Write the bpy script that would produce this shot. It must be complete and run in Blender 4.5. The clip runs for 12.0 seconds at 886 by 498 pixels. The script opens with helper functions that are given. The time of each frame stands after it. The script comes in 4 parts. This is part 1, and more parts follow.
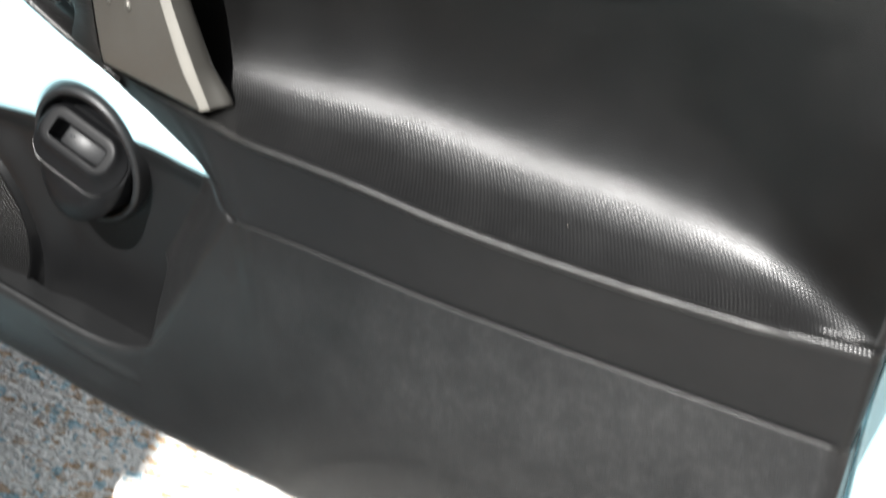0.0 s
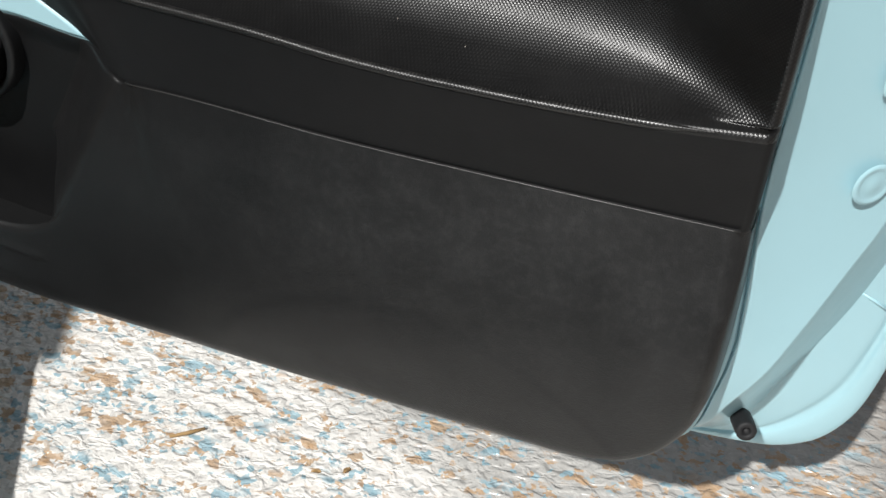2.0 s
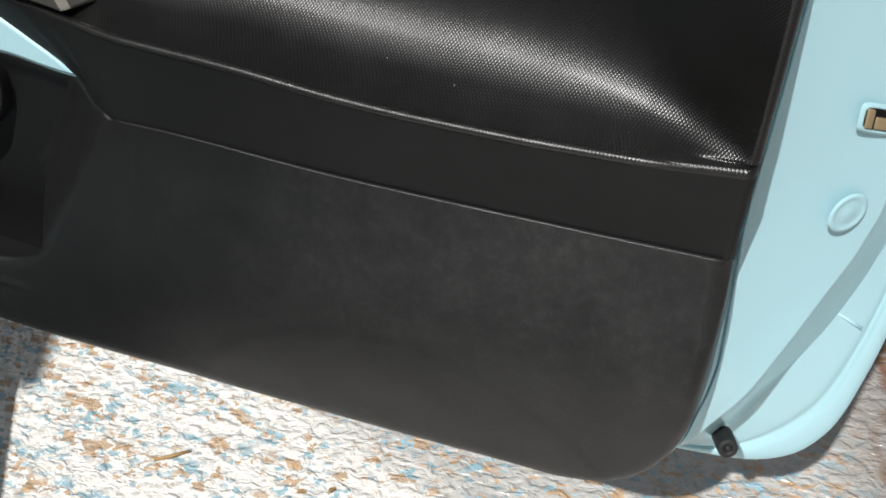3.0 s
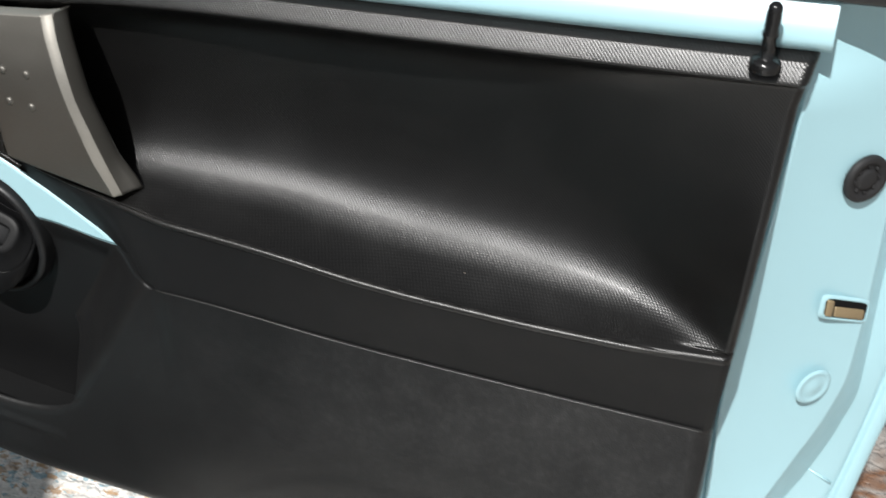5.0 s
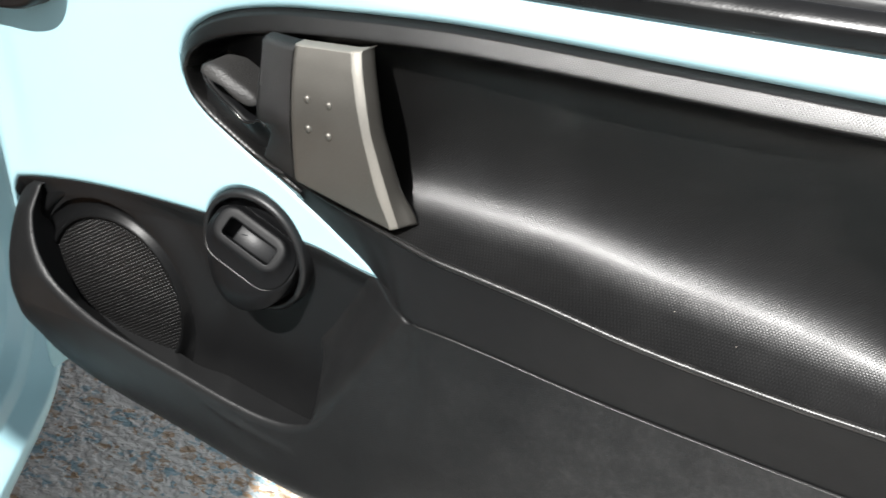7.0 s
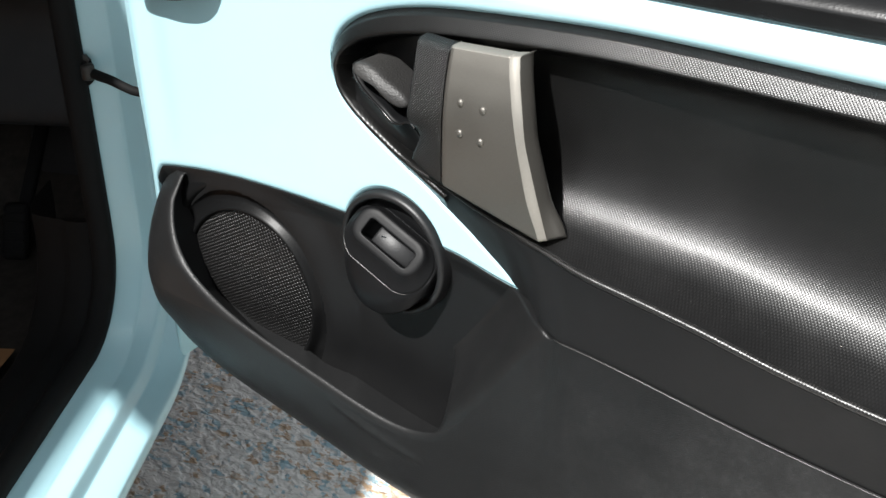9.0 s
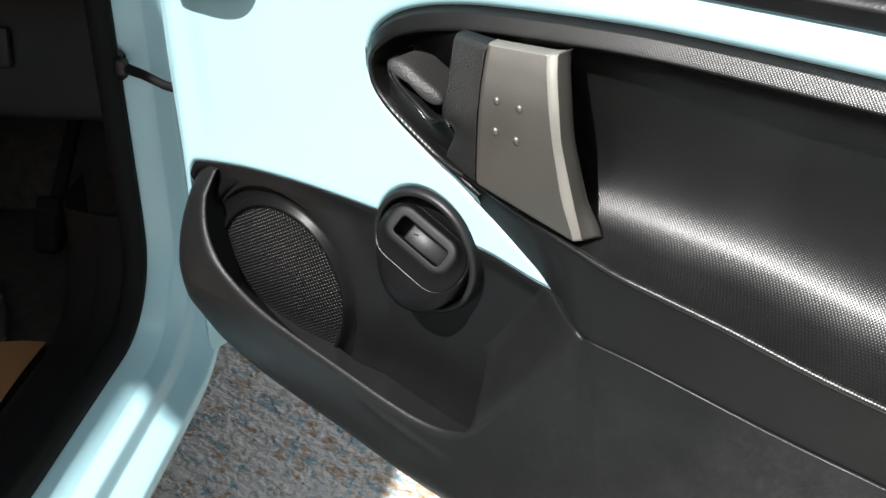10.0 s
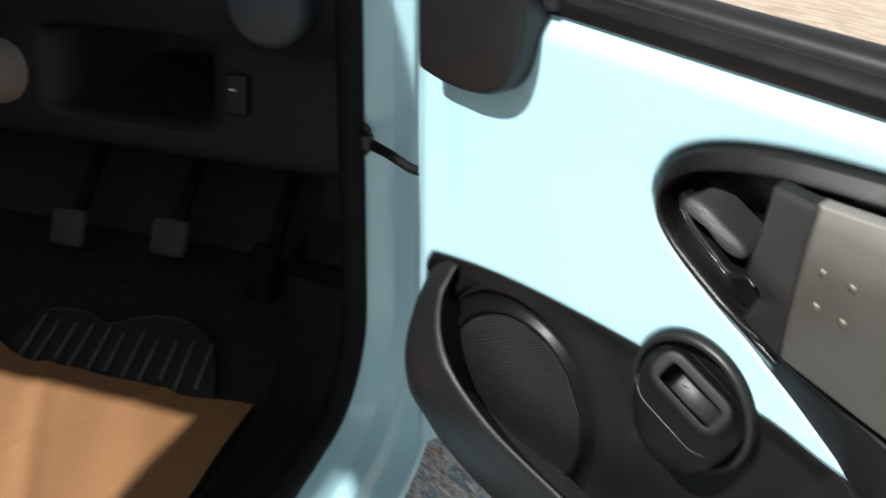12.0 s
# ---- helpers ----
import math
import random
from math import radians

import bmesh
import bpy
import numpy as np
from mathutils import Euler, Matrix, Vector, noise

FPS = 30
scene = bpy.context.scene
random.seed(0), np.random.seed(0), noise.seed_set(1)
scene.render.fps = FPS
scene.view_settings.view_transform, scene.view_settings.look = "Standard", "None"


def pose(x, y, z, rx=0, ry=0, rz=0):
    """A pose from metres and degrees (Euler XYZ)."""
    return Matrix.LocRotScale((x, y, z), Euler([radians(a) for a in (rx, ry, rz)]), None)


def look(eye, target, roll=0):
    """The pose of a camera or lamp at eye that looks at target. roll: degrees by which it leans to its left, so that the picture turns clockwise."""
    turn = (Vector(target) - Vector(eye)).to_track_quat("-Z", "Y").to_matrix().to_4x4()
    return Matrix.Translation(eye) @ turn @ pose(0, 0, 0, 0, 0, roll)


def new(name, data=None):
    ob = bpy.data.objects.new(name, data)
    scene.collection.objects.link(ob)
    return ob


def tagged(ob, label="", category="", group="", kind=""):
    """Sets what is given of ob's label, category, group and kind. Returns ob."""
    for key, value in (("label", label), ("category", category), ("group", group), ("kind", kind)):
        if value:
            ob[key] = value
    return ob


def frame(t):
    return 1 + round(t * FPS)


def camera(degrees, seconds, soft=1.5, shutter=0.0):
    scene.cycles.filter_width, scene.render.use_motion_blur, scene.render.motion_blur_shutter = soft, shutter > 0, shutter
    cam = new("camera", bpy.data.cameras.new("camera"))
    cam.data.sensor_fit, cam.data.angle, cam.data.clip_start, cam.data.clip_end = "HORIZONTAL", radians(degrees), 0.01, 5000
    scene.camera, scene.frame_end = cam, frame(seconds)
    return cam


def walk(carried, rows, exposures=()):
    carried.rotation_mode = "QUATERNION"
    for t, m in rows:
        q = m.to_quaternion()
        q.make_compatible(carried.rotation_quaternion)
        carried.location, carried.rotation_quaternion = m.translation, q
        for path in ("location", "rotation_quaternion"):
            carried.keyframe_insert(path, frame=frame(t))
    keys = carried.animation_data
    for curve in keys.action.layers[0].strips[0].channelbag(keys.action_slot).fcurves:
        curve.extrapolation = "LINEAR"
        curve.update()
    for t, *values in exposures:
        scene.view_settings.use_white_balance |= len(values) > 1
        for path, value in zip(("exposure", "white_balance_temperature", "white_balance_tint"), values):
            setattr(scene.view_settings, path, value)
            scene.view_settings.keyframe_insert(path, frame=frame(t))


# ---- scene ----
cam = camera(46.0, 12.0, shutter=0.5)
PATH = [
    (0, (0.493, -0.504, 0.93), (-0.414, 0.976, -0.063), -0.5),
    (0.5, (0.485, -0.539, 0.902), (-0.322, 0.905, -0.223), -2.1),
    (1, (0.502, -0.532, 0.906), (-0.258, 0.872, -0.3), -3.7),
    (1.5, (0.488, -0.529, 0.918), (-0.211, 0.881, -0.315), -3.6),
    (2, (0.487, -0.518, 0.928), (-0.166, 0.903, -0.319), -3.6),
    (2.5, (0.473, -0.519, 0.932), (-0.149, 0.914, -0.316), -3.4),
    (4.5, (0.493, -0.553, 1.032), (-0.083, 0.98, -0.116), -2.2),
    (5, (0.473, -0.561, 1.036), (-0.127, 1.006, -0.052), -1.6),
    (5.5, (0.452, -0.576, 1.042), (-0.21, 1.004, 0.01), -1.0),
    (6, (0.433, -0.587, 1.044), (-0.313, 0.98, 0.05), -0.3),
    (6.5, (0.424, -0.594, 1.038), (-0.408, 0.939, 0.061), -0.1),
    (7, (0.411, -0.601, 1.03), (-0.497, 0.893, 0.06), 0.1),
    (7.5, (0.402, -0.6, 1.022), (-0.566, 0.859, 0.055), 0.1),
    (9.5, (0.37, -0.598, 1.025), (-0.728, 0.765, 0.056), 0.1),
    (10, (0.367, -0.6, 1.022), (-0.746, 0.75, 0.053), 0.1),
    (10.5, (0.348, -0.605, 1.022), (-0.78, 0.732, 0.053), 0.1),
    (11, (0.316, -0.618, 1.033), (-0.838, 0.698, 0.067), 0.2),
    (11.5, (0.271, -0.612, 1.045), (-0.937, 0.661, 0.085), 0.8),
    (12, (0.225, -0.568, 1.063), (-1.12, 0.568, 0.113), 1.3),
]
EXPOSURES = [(0.0, 1.38), (0.5, 1.3), (0.7, 1.0), (1.0, 0.40), (1.5, -0.08), (2.5, -0.05), (4.5, 0.16), (5.0, 0.18), (5.5, 0.22), (6.0, 0.32), (6.5, 0.62), (7.0, 0.95), (9.5, 0.93), (11.0, 0.97), (12.0, 0.74)]
walk(cam, [(t, look(eye, target, roll)) for t, eye, target, roll in PATH], EXPOSURES)

# ---- light ----
SUN_WAY = Vector((0.10, 1.0, -1.24)).normalized()      # the way the light travels
sun = new("sun", bpy.data.lights.new("sun", "SUN"))
sun.data.energy, sun.data.angle, sun.data.color = 5.0, radians(0.8), (1.0, 0.985, 0.96)
sun.matrix_world = look(-SUN_WAY * 6, (0, 0, 0))
world = bpy.data.worlds.new("world")
scene.world = world
world.use_nodes = True
_bg = world.node_tree.nodes["Background"]
_sky = world.node_tree.nodes.new("ShaderNodeTexSky")
_sky.sky_type, _sky.sun_disc = "NISHITA", False
_sky.sun_elevation, _sky.sun_rotation = math.asin(-SUN_WAY.z), math.atan2(-SUN_WAY.x, -SUN_WAY.y)
_haze = world.node_tree.nodes.new("ShaderNodeHueSaturation")     # a pale, hazy sky
_haze.inputs["Saturation"].default_value = 0.18
world.node_tree.links.new(_sky.outputs[0], _haze.inputs["Color"])
world.node_tree.links.new(_haze.outputs[0], _bg.inputs[0])
_bg.inputs[1].default_value = 0.070


# ---- materials ----
class Nodes:
    """A small builder of node materials on object coordinates."""

    def __init__(self, name, rough=0.5, metal=0.0, coat=0.0, spec=0.5):
        self.m = bpy.data.materials.new(name)
        self.m.use_nodes = True
        self.t = self.m.node_tree
        self.b = self.t.nodes["Principled BSDF"]
        self.b.inputs["Roughness"].default_value = rough
        self.b.inputs["Metallic"].default_value = metal
        self.b.inputs["Coat Weight"].default_value = coat
        self.b.inputs["Coat Roughness"].default_value = 0.06
        self.b.inputs["Specular IOR Level"].default_value = spec
        self.co = self.t.nodes.new("ShaderNodeTexCoord").outputs["Object"]

    def link(self, a, b):
        self.t.links.new(a, b)

    def mapped(self, scale=(1, 1, 1), rot=(0, 0, 0)):
        n = self.t.nodes.new("ShaderNodeMapping")
        n.inputs["Scale"].default_value = scale
        n.inputs["Rotation"].default_value = [radians(a) for a in rot]
        self.link(self.co, n.inputs["Vector"])
        return n.outputs[0]

    def noise(self, scale, detail=3.0, rough=0.55, co=None, distort=0.0):
        n = self.t.nodes.new("ShaderNodeTexNoise")
        n.inputs["Scale"].default_value, n.inputs["Detail"].default_value = scale, detail
        n.inputs["Roughness"].default_value, n.inputs["Distortion"].default_value = rough, distort
        self.link(co or self.co, n.inputs["Vector"])
        return n.outputs[0]

    def voronoi(self, scale, feature="F1", co=None, out="Distance", random=1.0):
        n = self.t.nodes.new("ShaderNodeTexVoronoi")
        n.feature = feature
        n.inputs["Scale"].default_value, n.inputs["Randomness"].default_value = scale, random
        self.link(co or self.co, n.inputs["Vector"])
        return n.outputs[out]

    def wave(self, scale, co):
        n = self.t.nodes.new("ShaderNodeTexWave")
        n.inputs["Scale"].default_value = scale
        self.link(co, n.inputs["Vector"])
        return n.outputs["Fac"]

    def ramp(self, fac, stops, smooth=False):
        n = self.t.nodes.new("ShaderNodeValToRGB")
        if smooth:
            n.color_ramp.interpolation = "EASE"
        while len(n.color_ramp.elements) < len(stops):
            n.color_ramp.elements.new(0.5)
        for e, (p, c) in zip(n.color_ramp.elements, stops):
            e.position = p
            e.color = (c, c, c, 1) if isinstance(c, (int, float)) else (*c, 1)
        self.link(fac, n.inputs[0])
        return n.outputs[0]

    def mix(self, fac, a, b, mode="MIX"):
        n = self.t.nodes.new("ShaderNodeMix")
        n.data_type, n.blend_type = "RGBA", mode
        for s, v in ((n.inputs[0], fac), (n.inputs[6], a), (n.inputs[7], b)):
            if isinstance(v, (int, float)):
                s.default_value = v if s == n.inputs[0] else (v, v, v, 1)
            elif isinstance(v, tuple):
                s.default_value = (*v, 1)
            else:
                self.link(v, s)
        return n.outputs[2]

    def math(self, op, a, b=0.5):
        n = self.t.nodes.new("ShaderNodeMath")
        n.operation = op
        for s, v in zip(n.inputs, (a, b)):
            if isinstance(v, (int, float)):
                s.default_value = v
            else:
                self.link(v, s)
        return n.outputs[0]

    def colour(self, c):
        if isinstance(c, tuple):
            self.b.inputs["Base Color"].default_value = (*c, 1)
        else:
            self.link(c, self.b.inputs["Base Color"])
        return self

    def rough(self, r):
        self.link(r, self.b.inputs["Roughness"])
        return self

    def bump(self, height, strength=0.3, distance=0.001):
        n = self.t.nodes.new("ShaderNodeBump")
        n.inputs["Strength"].default_value, n.inputs["Distance"].default_value = strength, distance
        self.link(height, n.inputs["Height"])
        self.link(n.outputs[0], self.b.inputs["Normal"])
        return self


def paint_material():
    n = Nodes("pale_blue_paint", 0.38, coat=0.35)
    cloud = n.noise(5, 3)
    n.colour(n.mix(cloud, (0.348, 0.560, 0.618), (0.376, 0.595, 0.653)))
    n.rough(n.ramp(n.noise(60, 4), [(0.3, 0.30), (0.8, 0.42)]))
    return n.bump(n.noise(260, 2), 0.05, 0.0006).m


def weave_material(name="woven_grain_plastic", lift=1.0, relief=0.22):
    """Black plastic with a fine diamond weave pressed in."""
    n = Nodes(name, 0.42, spec=0.5)
    a = n.wave(205, n.mapped((1, 1, 1), (0, 45, 0)))
    b = n.wave(205, n.mapped((1, 1, 1), (0, -45, 0)))
    grain = n.math("MULTIPLY", a, b)
    scuff = n.noise(38, 5, 0.65)
    # lift pales the scuffed tone; the armrest bead uses it as painted highlight
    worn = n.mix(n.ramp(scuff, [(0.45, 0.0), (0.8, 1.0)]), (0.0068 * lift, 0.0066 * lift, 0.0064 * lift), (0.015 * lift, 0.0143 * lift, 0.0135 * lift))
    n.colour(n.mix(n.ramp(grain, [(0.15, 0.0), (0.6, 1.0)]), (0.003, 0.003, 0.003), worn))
    n.rough(n.ramp(n.noise(22, 4), [(0.3, 0.28), (0.75, 0.36)]))
    return n.bump(grain, relief, 0.0006).m


def plain_material(name="grained_plastic", dark=(0.0075, 0.0077, 0.0082), light=(0.026, 0.0255, 0.025), rough=(0.40, 0.52), grain=0.25, spec=0.45):
    """Black moulded plastic with a leather grain and rubbed, greyer patches."""
    n = Nodes(name, 0.5, spec=spec)
    rub = n.ramp(n.noise(5.5, 6, 0.62), [(0.40, 0.0), (0.72, 1.0)], True)
    dust = n.ramp(n.noise(140, 3, 0.7), [(0.5, 0.0), (0.85, 1.0)])
    n.colour(n.mix(n.math("MULTIPLY", rub, n.math("ADD", n.math("MULTIPLY", dust, 0.4), 0.6)), dark, light))
    n.rough(n.ramp(n.noise(30, 4), [(0.3, rough[0]), (0.8, rough[1])]))
    return n.bump(n.voronoi(620), grain, 0.0005).m


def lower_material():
    """Black grained plastic with cloudy scuffs and a broad grey sheen painted over the middle of the panel."""
    n = Nodes("rubbed_sheen_trim_plastic", 0.5, spec=0.22)
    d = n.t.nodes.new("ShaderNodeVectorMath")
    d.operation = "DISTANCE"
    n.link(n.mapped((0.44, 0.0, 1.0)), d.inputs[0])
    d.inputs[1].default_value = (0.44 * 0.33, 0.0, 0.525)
    # oval where the panel's sheen is put into the colour; rub adds real scuffs
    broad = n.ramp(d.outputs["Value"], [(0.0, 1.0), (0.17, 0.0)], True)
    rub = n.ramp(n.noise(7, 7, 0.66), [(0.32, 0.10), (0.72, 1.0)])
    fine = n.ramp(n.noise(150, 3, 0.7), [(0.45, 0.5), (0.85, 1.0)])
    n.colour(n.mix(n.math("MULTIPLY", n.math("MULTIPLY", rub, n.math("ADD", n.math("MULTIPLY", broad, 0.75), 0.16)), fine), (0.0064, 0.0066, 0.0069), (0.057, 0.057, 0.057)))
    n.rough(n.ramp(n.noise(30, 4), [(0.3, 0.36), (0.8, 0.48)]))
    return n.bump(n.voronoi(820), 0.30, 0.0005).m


def rubber_material():
    n = Nodes("black_rubber", 0.62, spec=0.4)
    n.colour(n.mix(n.noise(40, 4), (0.008, 0.008, 0.009), (0.02, 0.02, 0.021)))
    return n.bump(n.noise(500, 3), 0.2, 0.0004).m


def metal_material(name="champagne_metallic_paint", lift=1.0):
    """Champagne-grey metallic paint on plastic."""
    n = Nodes(name, 0.5, metal=0.8)
    flake = n.noise(1500, 1)
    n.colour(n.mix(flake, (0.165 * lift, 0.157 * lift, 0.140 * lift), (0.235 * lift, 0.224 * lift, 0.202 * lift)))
    n.rough(n.ramp(n.noise(25, 5), [(0.3, 0.44), (0.8, 0.54)]))
    return n.bump(flake, 0.06, 0.0002).m


def mesh_material():
    """Black grille punched with rows of round holes."""
    n = Nodes("punched_grille", 0.40, spec=0.35)
    cells = n.voronoi(310, co=n.mapped((1, 0.02, 1), (0, 30, 0)), random=0.0)
    hole = n.ramp(cells, [(0.25, 0.0), (0.45, 1.0)])
    n.colour(n.mix(hole, (0.0008, 0.0008, 0.0009), (0.0065, 0.0063, 0.0062)))
    return n.bump(hole, 0.6, 0.0012).m


def floor_material():
    """Grey-white resin floor, strewn with blue and ochre flakes in rows, lumpy and wet."""
    n = Nodes("flake_resin_floor", 0.22, spec=0.6)

    def warped(scale, amount, stretch):
        wob = n.t.nodes.new("ShaderNodeTexNoise")
        wob.inputs["Scale"].default_value = scale
        n.link(n.co, wob.inputs["Vector"])
        warp = n.t.nodes.new("ShaderNodeVectorMath")
        warp.operation = "MULTIPLY_ADD"
        n.link(wob.outputs["Color"], warp.inputs[0])
        warp.inputs[1].default_value = (amount, amount, 0.0)
        n.link(n.mapped(stretch), warp.inputs[2])
        return warp.outputs[0]
    co = warped(90, 0.018, (0.62, 1.0, 1.0))

    def cells(scale, where):
        sep = n.t.nodes.new("ShaderNodeSeparateColor")
        n.link(n.voronoi(scale, co=where, out="Color"), sep.inputs[0])
        return sep.outputs
    big, small = cells(92, co), cells(185, warped(160, 0.010, (0.75, 1.0, 1.0)))
    base = n.mix(n.noise(9, 6, 0.6), (0.685, 0.66, 0.62), (0.84, 0.82, 0.78))
    blue = n.mix(n.noise(70, 2), (0.16, 0.32, 0.40), (0.36, 0.52, 0.58))
    ochre = n.mix(n.noise(60, 2), (0.38, 0.22, 0.11), (0.56, 0.40, 0.25))
    # towards the rear of the door the resin is greyer and clearer
    sx = n.t.nodes.new("ShaderNodeSeparateXYZ")
    n.link(n.co, sx.inputs[0])
    grey = n.ramp(n.math("ADD", n.math("ADD", sx.outputs[0], n.math("MULTIPLY", sx.outputs[1], 2.0)), n.math("MULTIPLY", n.noise(8, 3), 0.25)), [(0.50, 0.0), (0.68, 1.0)], True)
    base = n.mix(n.math("MULTIPLY", grey, 0.8), base, n.mix(n.noise(30, 4), (0.33, 0.325, 0.31), (0.46, 0.455, 0.435)))
    # the flakes lie thicker along shallow rows
    row = n.math("MULTIPLY", n.noise(16, 3, 0.55, co=n.mapped((0.35, 1.6, 1))), 0.55)
    pick = lambda chan, edge: n.ramp(n.math("ADD", n.math("MULTIPLY", chan, 0.72), row), [(edge, 0.0), (edge + 0.05, 0.85)])
    c = n.mix(n.math("MULTIPLY", pick(small[2], 0.86), 0.5), base, (0.36, 0.35, 0.33))
    c = n.mix(pick(small[0], 0.915), c, blue)
    c = n.mix(pick(small[1], 0.915), c, ochre)
    c = n.mix(pick(big[0], 0.90), c, blue)
    c = n.mix(pick(big[1], 0.895), c, ochre)
    side = n.ramp(n.math("ADD", n.math("ADD", sx.outputs[0], n.math("MULTIPLY", sx.outputs[1], 0.35)), n.math("MULTIPLY", n.noise(3, 2), 0.12)), [(0.72, 0.0), (0.82, 1.0)])
    crack_co = warped(14, 0.10, (1.0, 0.55, 1.0))
    vein = n.ramp(n.voronoi(4.6, "DISTANCE_TO_EDGE", co=crack_co), [(0.0, 1.0), (0.022, 0.75), (0.05, 0.0)])
    # beyond the flaked strip: grey stone with rust-brown cracks, darkened to paint its shade
    stone = n.mix(n.noise(26, 6, 0.7), (0.20, 0.185, 0.17), (0.38, 0.36, 0.335))
    stone = n.mix(n.ramp(n.noise(120, 3, 0.6), [(0.62, 0.0), (0.72, 0.8)]), stone, (0.12, 0.10, 0.085))
    c = n.mix(side, c, n.mix(n.math("MULTIPLY", vein, n.ramp(n.noise(9, 3), [(0.35, 0.2), (0.55, 1.0)])), stone, (0.17, 0.085, 0.045)))
    n.colour(c)
    n.rough(n.ramp(n.noise(45, 3), [(0.3, 0.14), (0.75, 0.42)]))
    lump = n.ramp(n.noise(80, 2, 0.45, co=n.mapped((0.7, 1.0, 1.0)), distort=0.4), [(0.34, 0.0), (0.66, 1.0)], True)
    relief = n.math("ADD", lump, n.math("MULTIPLY", n.noise(300, 2), 0.12))
    return n.bump(relief, 0.62, 0.0045).m


def paper_material():
    n = Nodes("brown_kraft_paper", 0.75, spec=0.25)
    fibre = n.noise(90, 5, 0.7, co=n.mapped((1, 6, 1)))
    n.colour(n.mix(fibre, (0.175, 0.085, 0.036), (0.24, 0.125, 0.056)))
    return n.bump(n.noise(18, 5, 0.6), 0.35, 0.004).m


def carpet_material():
    n = Nodes("black_carpet", 0.95, spec=0.1)
    n.colour(n.mix(n.noise(60, 4), (0.014, 0.0134, 0.0128), (0.054, 0.048, 0.042)))
    return n.bump(n.noise(700, 3), 0.8, 0.002).m


def simple(name, c1, c2, rough, scale=40, metal=0.0, spec=0.5):
    n = Nodes(name, rough, metal, spec=spec)
    n.colour(n.mix(n.noise(scale, 4), c1, c2))
    return n.bump(n.noise(scale * 8, 2), 0.1, 0.0004).m


def board_material():
    """Beige streaked paving, warm brown along the grain."""
    n = Nodes("streaked_beige_paving", 0.6, spec=0.3)
    grain = n.noise(7, 8, 0.72, co=n.mapped((0.9, 8, 1), (0, 0, 6)))
    n.colour(n.mix(n.ramp(grain, [(0.35, 0.0), (0.7, 1.0)]), (0.24, 0.175, 0.12), (0.54, 0.475, 0.39)))
    return n.bump(grain, 0.4, 0.004).m


BOARD = board_material()
PAINT = paint_material()
WEAVE = weave_material(lift=0.78, relief=0.25)
# weave made far paler, to paint the highlight along the armrest crest
SHEEN = weave_material("pale_weave_sheen", 4.5, 0.16)
GRIP = weave_material("grip_weave_plastic", 1.6, 0.8)
SMOOTH = plain_material("satin_black_plastic", (0.0075, 0.0078, 0.0085), (0.0115, 0.0115, 0.012), (0.42, 0.52), 0.10)
GLOSSY = plain_material("worn_black_plastic", (0.007, 0.0072, 0.0075), (0.013, 0.013, 0.013), (0.18, 0.28), 0.08)
BAY = plain_material("satin_bay_plastic", (0.0050, 0.0051, 0.0054), (0.0085, 0.0085, 0.0088), (0.46, 0.56), 0.15, 0.26)
RING = plain_material("polished_ring_plastic", (0.0045, 0.0046, 0.0048), (0.0075, 0.0075, 0.0076), (0.30, 0.40), 0.06, 0.12)
RUBBER = rubber_material()
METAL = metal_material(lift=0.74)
# same handle paint lifted, so the bevel's catch of light is in the colour
EDGE = metal_material("lit_metallic_edge", 1.8)
GRILLE = mesh_material()
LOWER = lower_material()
FLOOR = floor_material()
PAPER = paper_material()
CARPET = carpet_material()
DASH = plain_material("dark_grey_dashboard_plastic", (0.0105, 0.0130, 0.0150), (0.019, 0.0225, 0.0255), (0.5, 0.65), 0.3, 0.30)
GRAINY = plain_material("grainy_black_plastic", (0.020, 0.0195, 0.019), (0.050, 0.049, 0.047), (0.46, 0.56), 0.5, 0.35)
MATTE = plain_material("matte_black_plastic", (0.005, 0.0052, 0.0056), (0.008, 0.008, 0.0085), (0.40, 0.48), 0.04, 0.10)
FASCIA = plain_material("satin_black_band", (0.0065, 0.0067, 0.0072), (0.011, 0.011, 0.0115), (0.55, 0.65), 0.12, 0.22)
# paler plastic that paints the highlight lines on fold and crease
BEAD = plain_material("pale_edge_plastic", (0.014, 0.0136, 0.013), (0.032, 0.031, 0.029), (0.30, 0.40), 0.10, 0.55)
WORN = simple("worn_grey_rubber", (0.07, 0.066, 0.061), (0.17, 0.16, 0.148), 0.7, 70)
PEDAL = simple("dusty_pedal_rubber", (0.024, 0.0205, 0.018), (0.070, 0.058, 0.049), 0.75, 60)
SEAL = simple("dull_black_rubber", (0.0025, 0.0026, 0.0028), (0.006, 0.006, 0.0061), 0.75, 50, spec=0.15)
MATTING = simple("dusty_rubber_matting", (0.010, 0.0098, 0.0095), (0.030, 0.028, 0.026), 0.8, 25)
VENT = simple("blue_grey_vent_plastic", (0.045, 0.060, 0.070), (0.060, 0.078, 0.090), 0.5, 30)
STEEL = simple("greasy_steel", (0.012, 0.011, 0.010), (0.05, 0.046, 0.042), 0.5, 60, 0.4)
BRASS = simple("dull_yellow_zinc", (0.30, 0.22, 0.12), (0.42, 0.33, 0.20), 0.45, 60, 0.5)
TWIG = simple("dry_straw", (0.25, 0.15, 0.06), (0.42, 0.28, 0.13), 0.8, 90)
ICON = simple("white_print", (0.6, 0.6, 0.6), (0.7, 0.7, 0.7), 0.6)
BEIGE = simple("beige_plastic", (0.35, 0.31, 0.27), (0.45, 0.41, 0.36), 0.5)


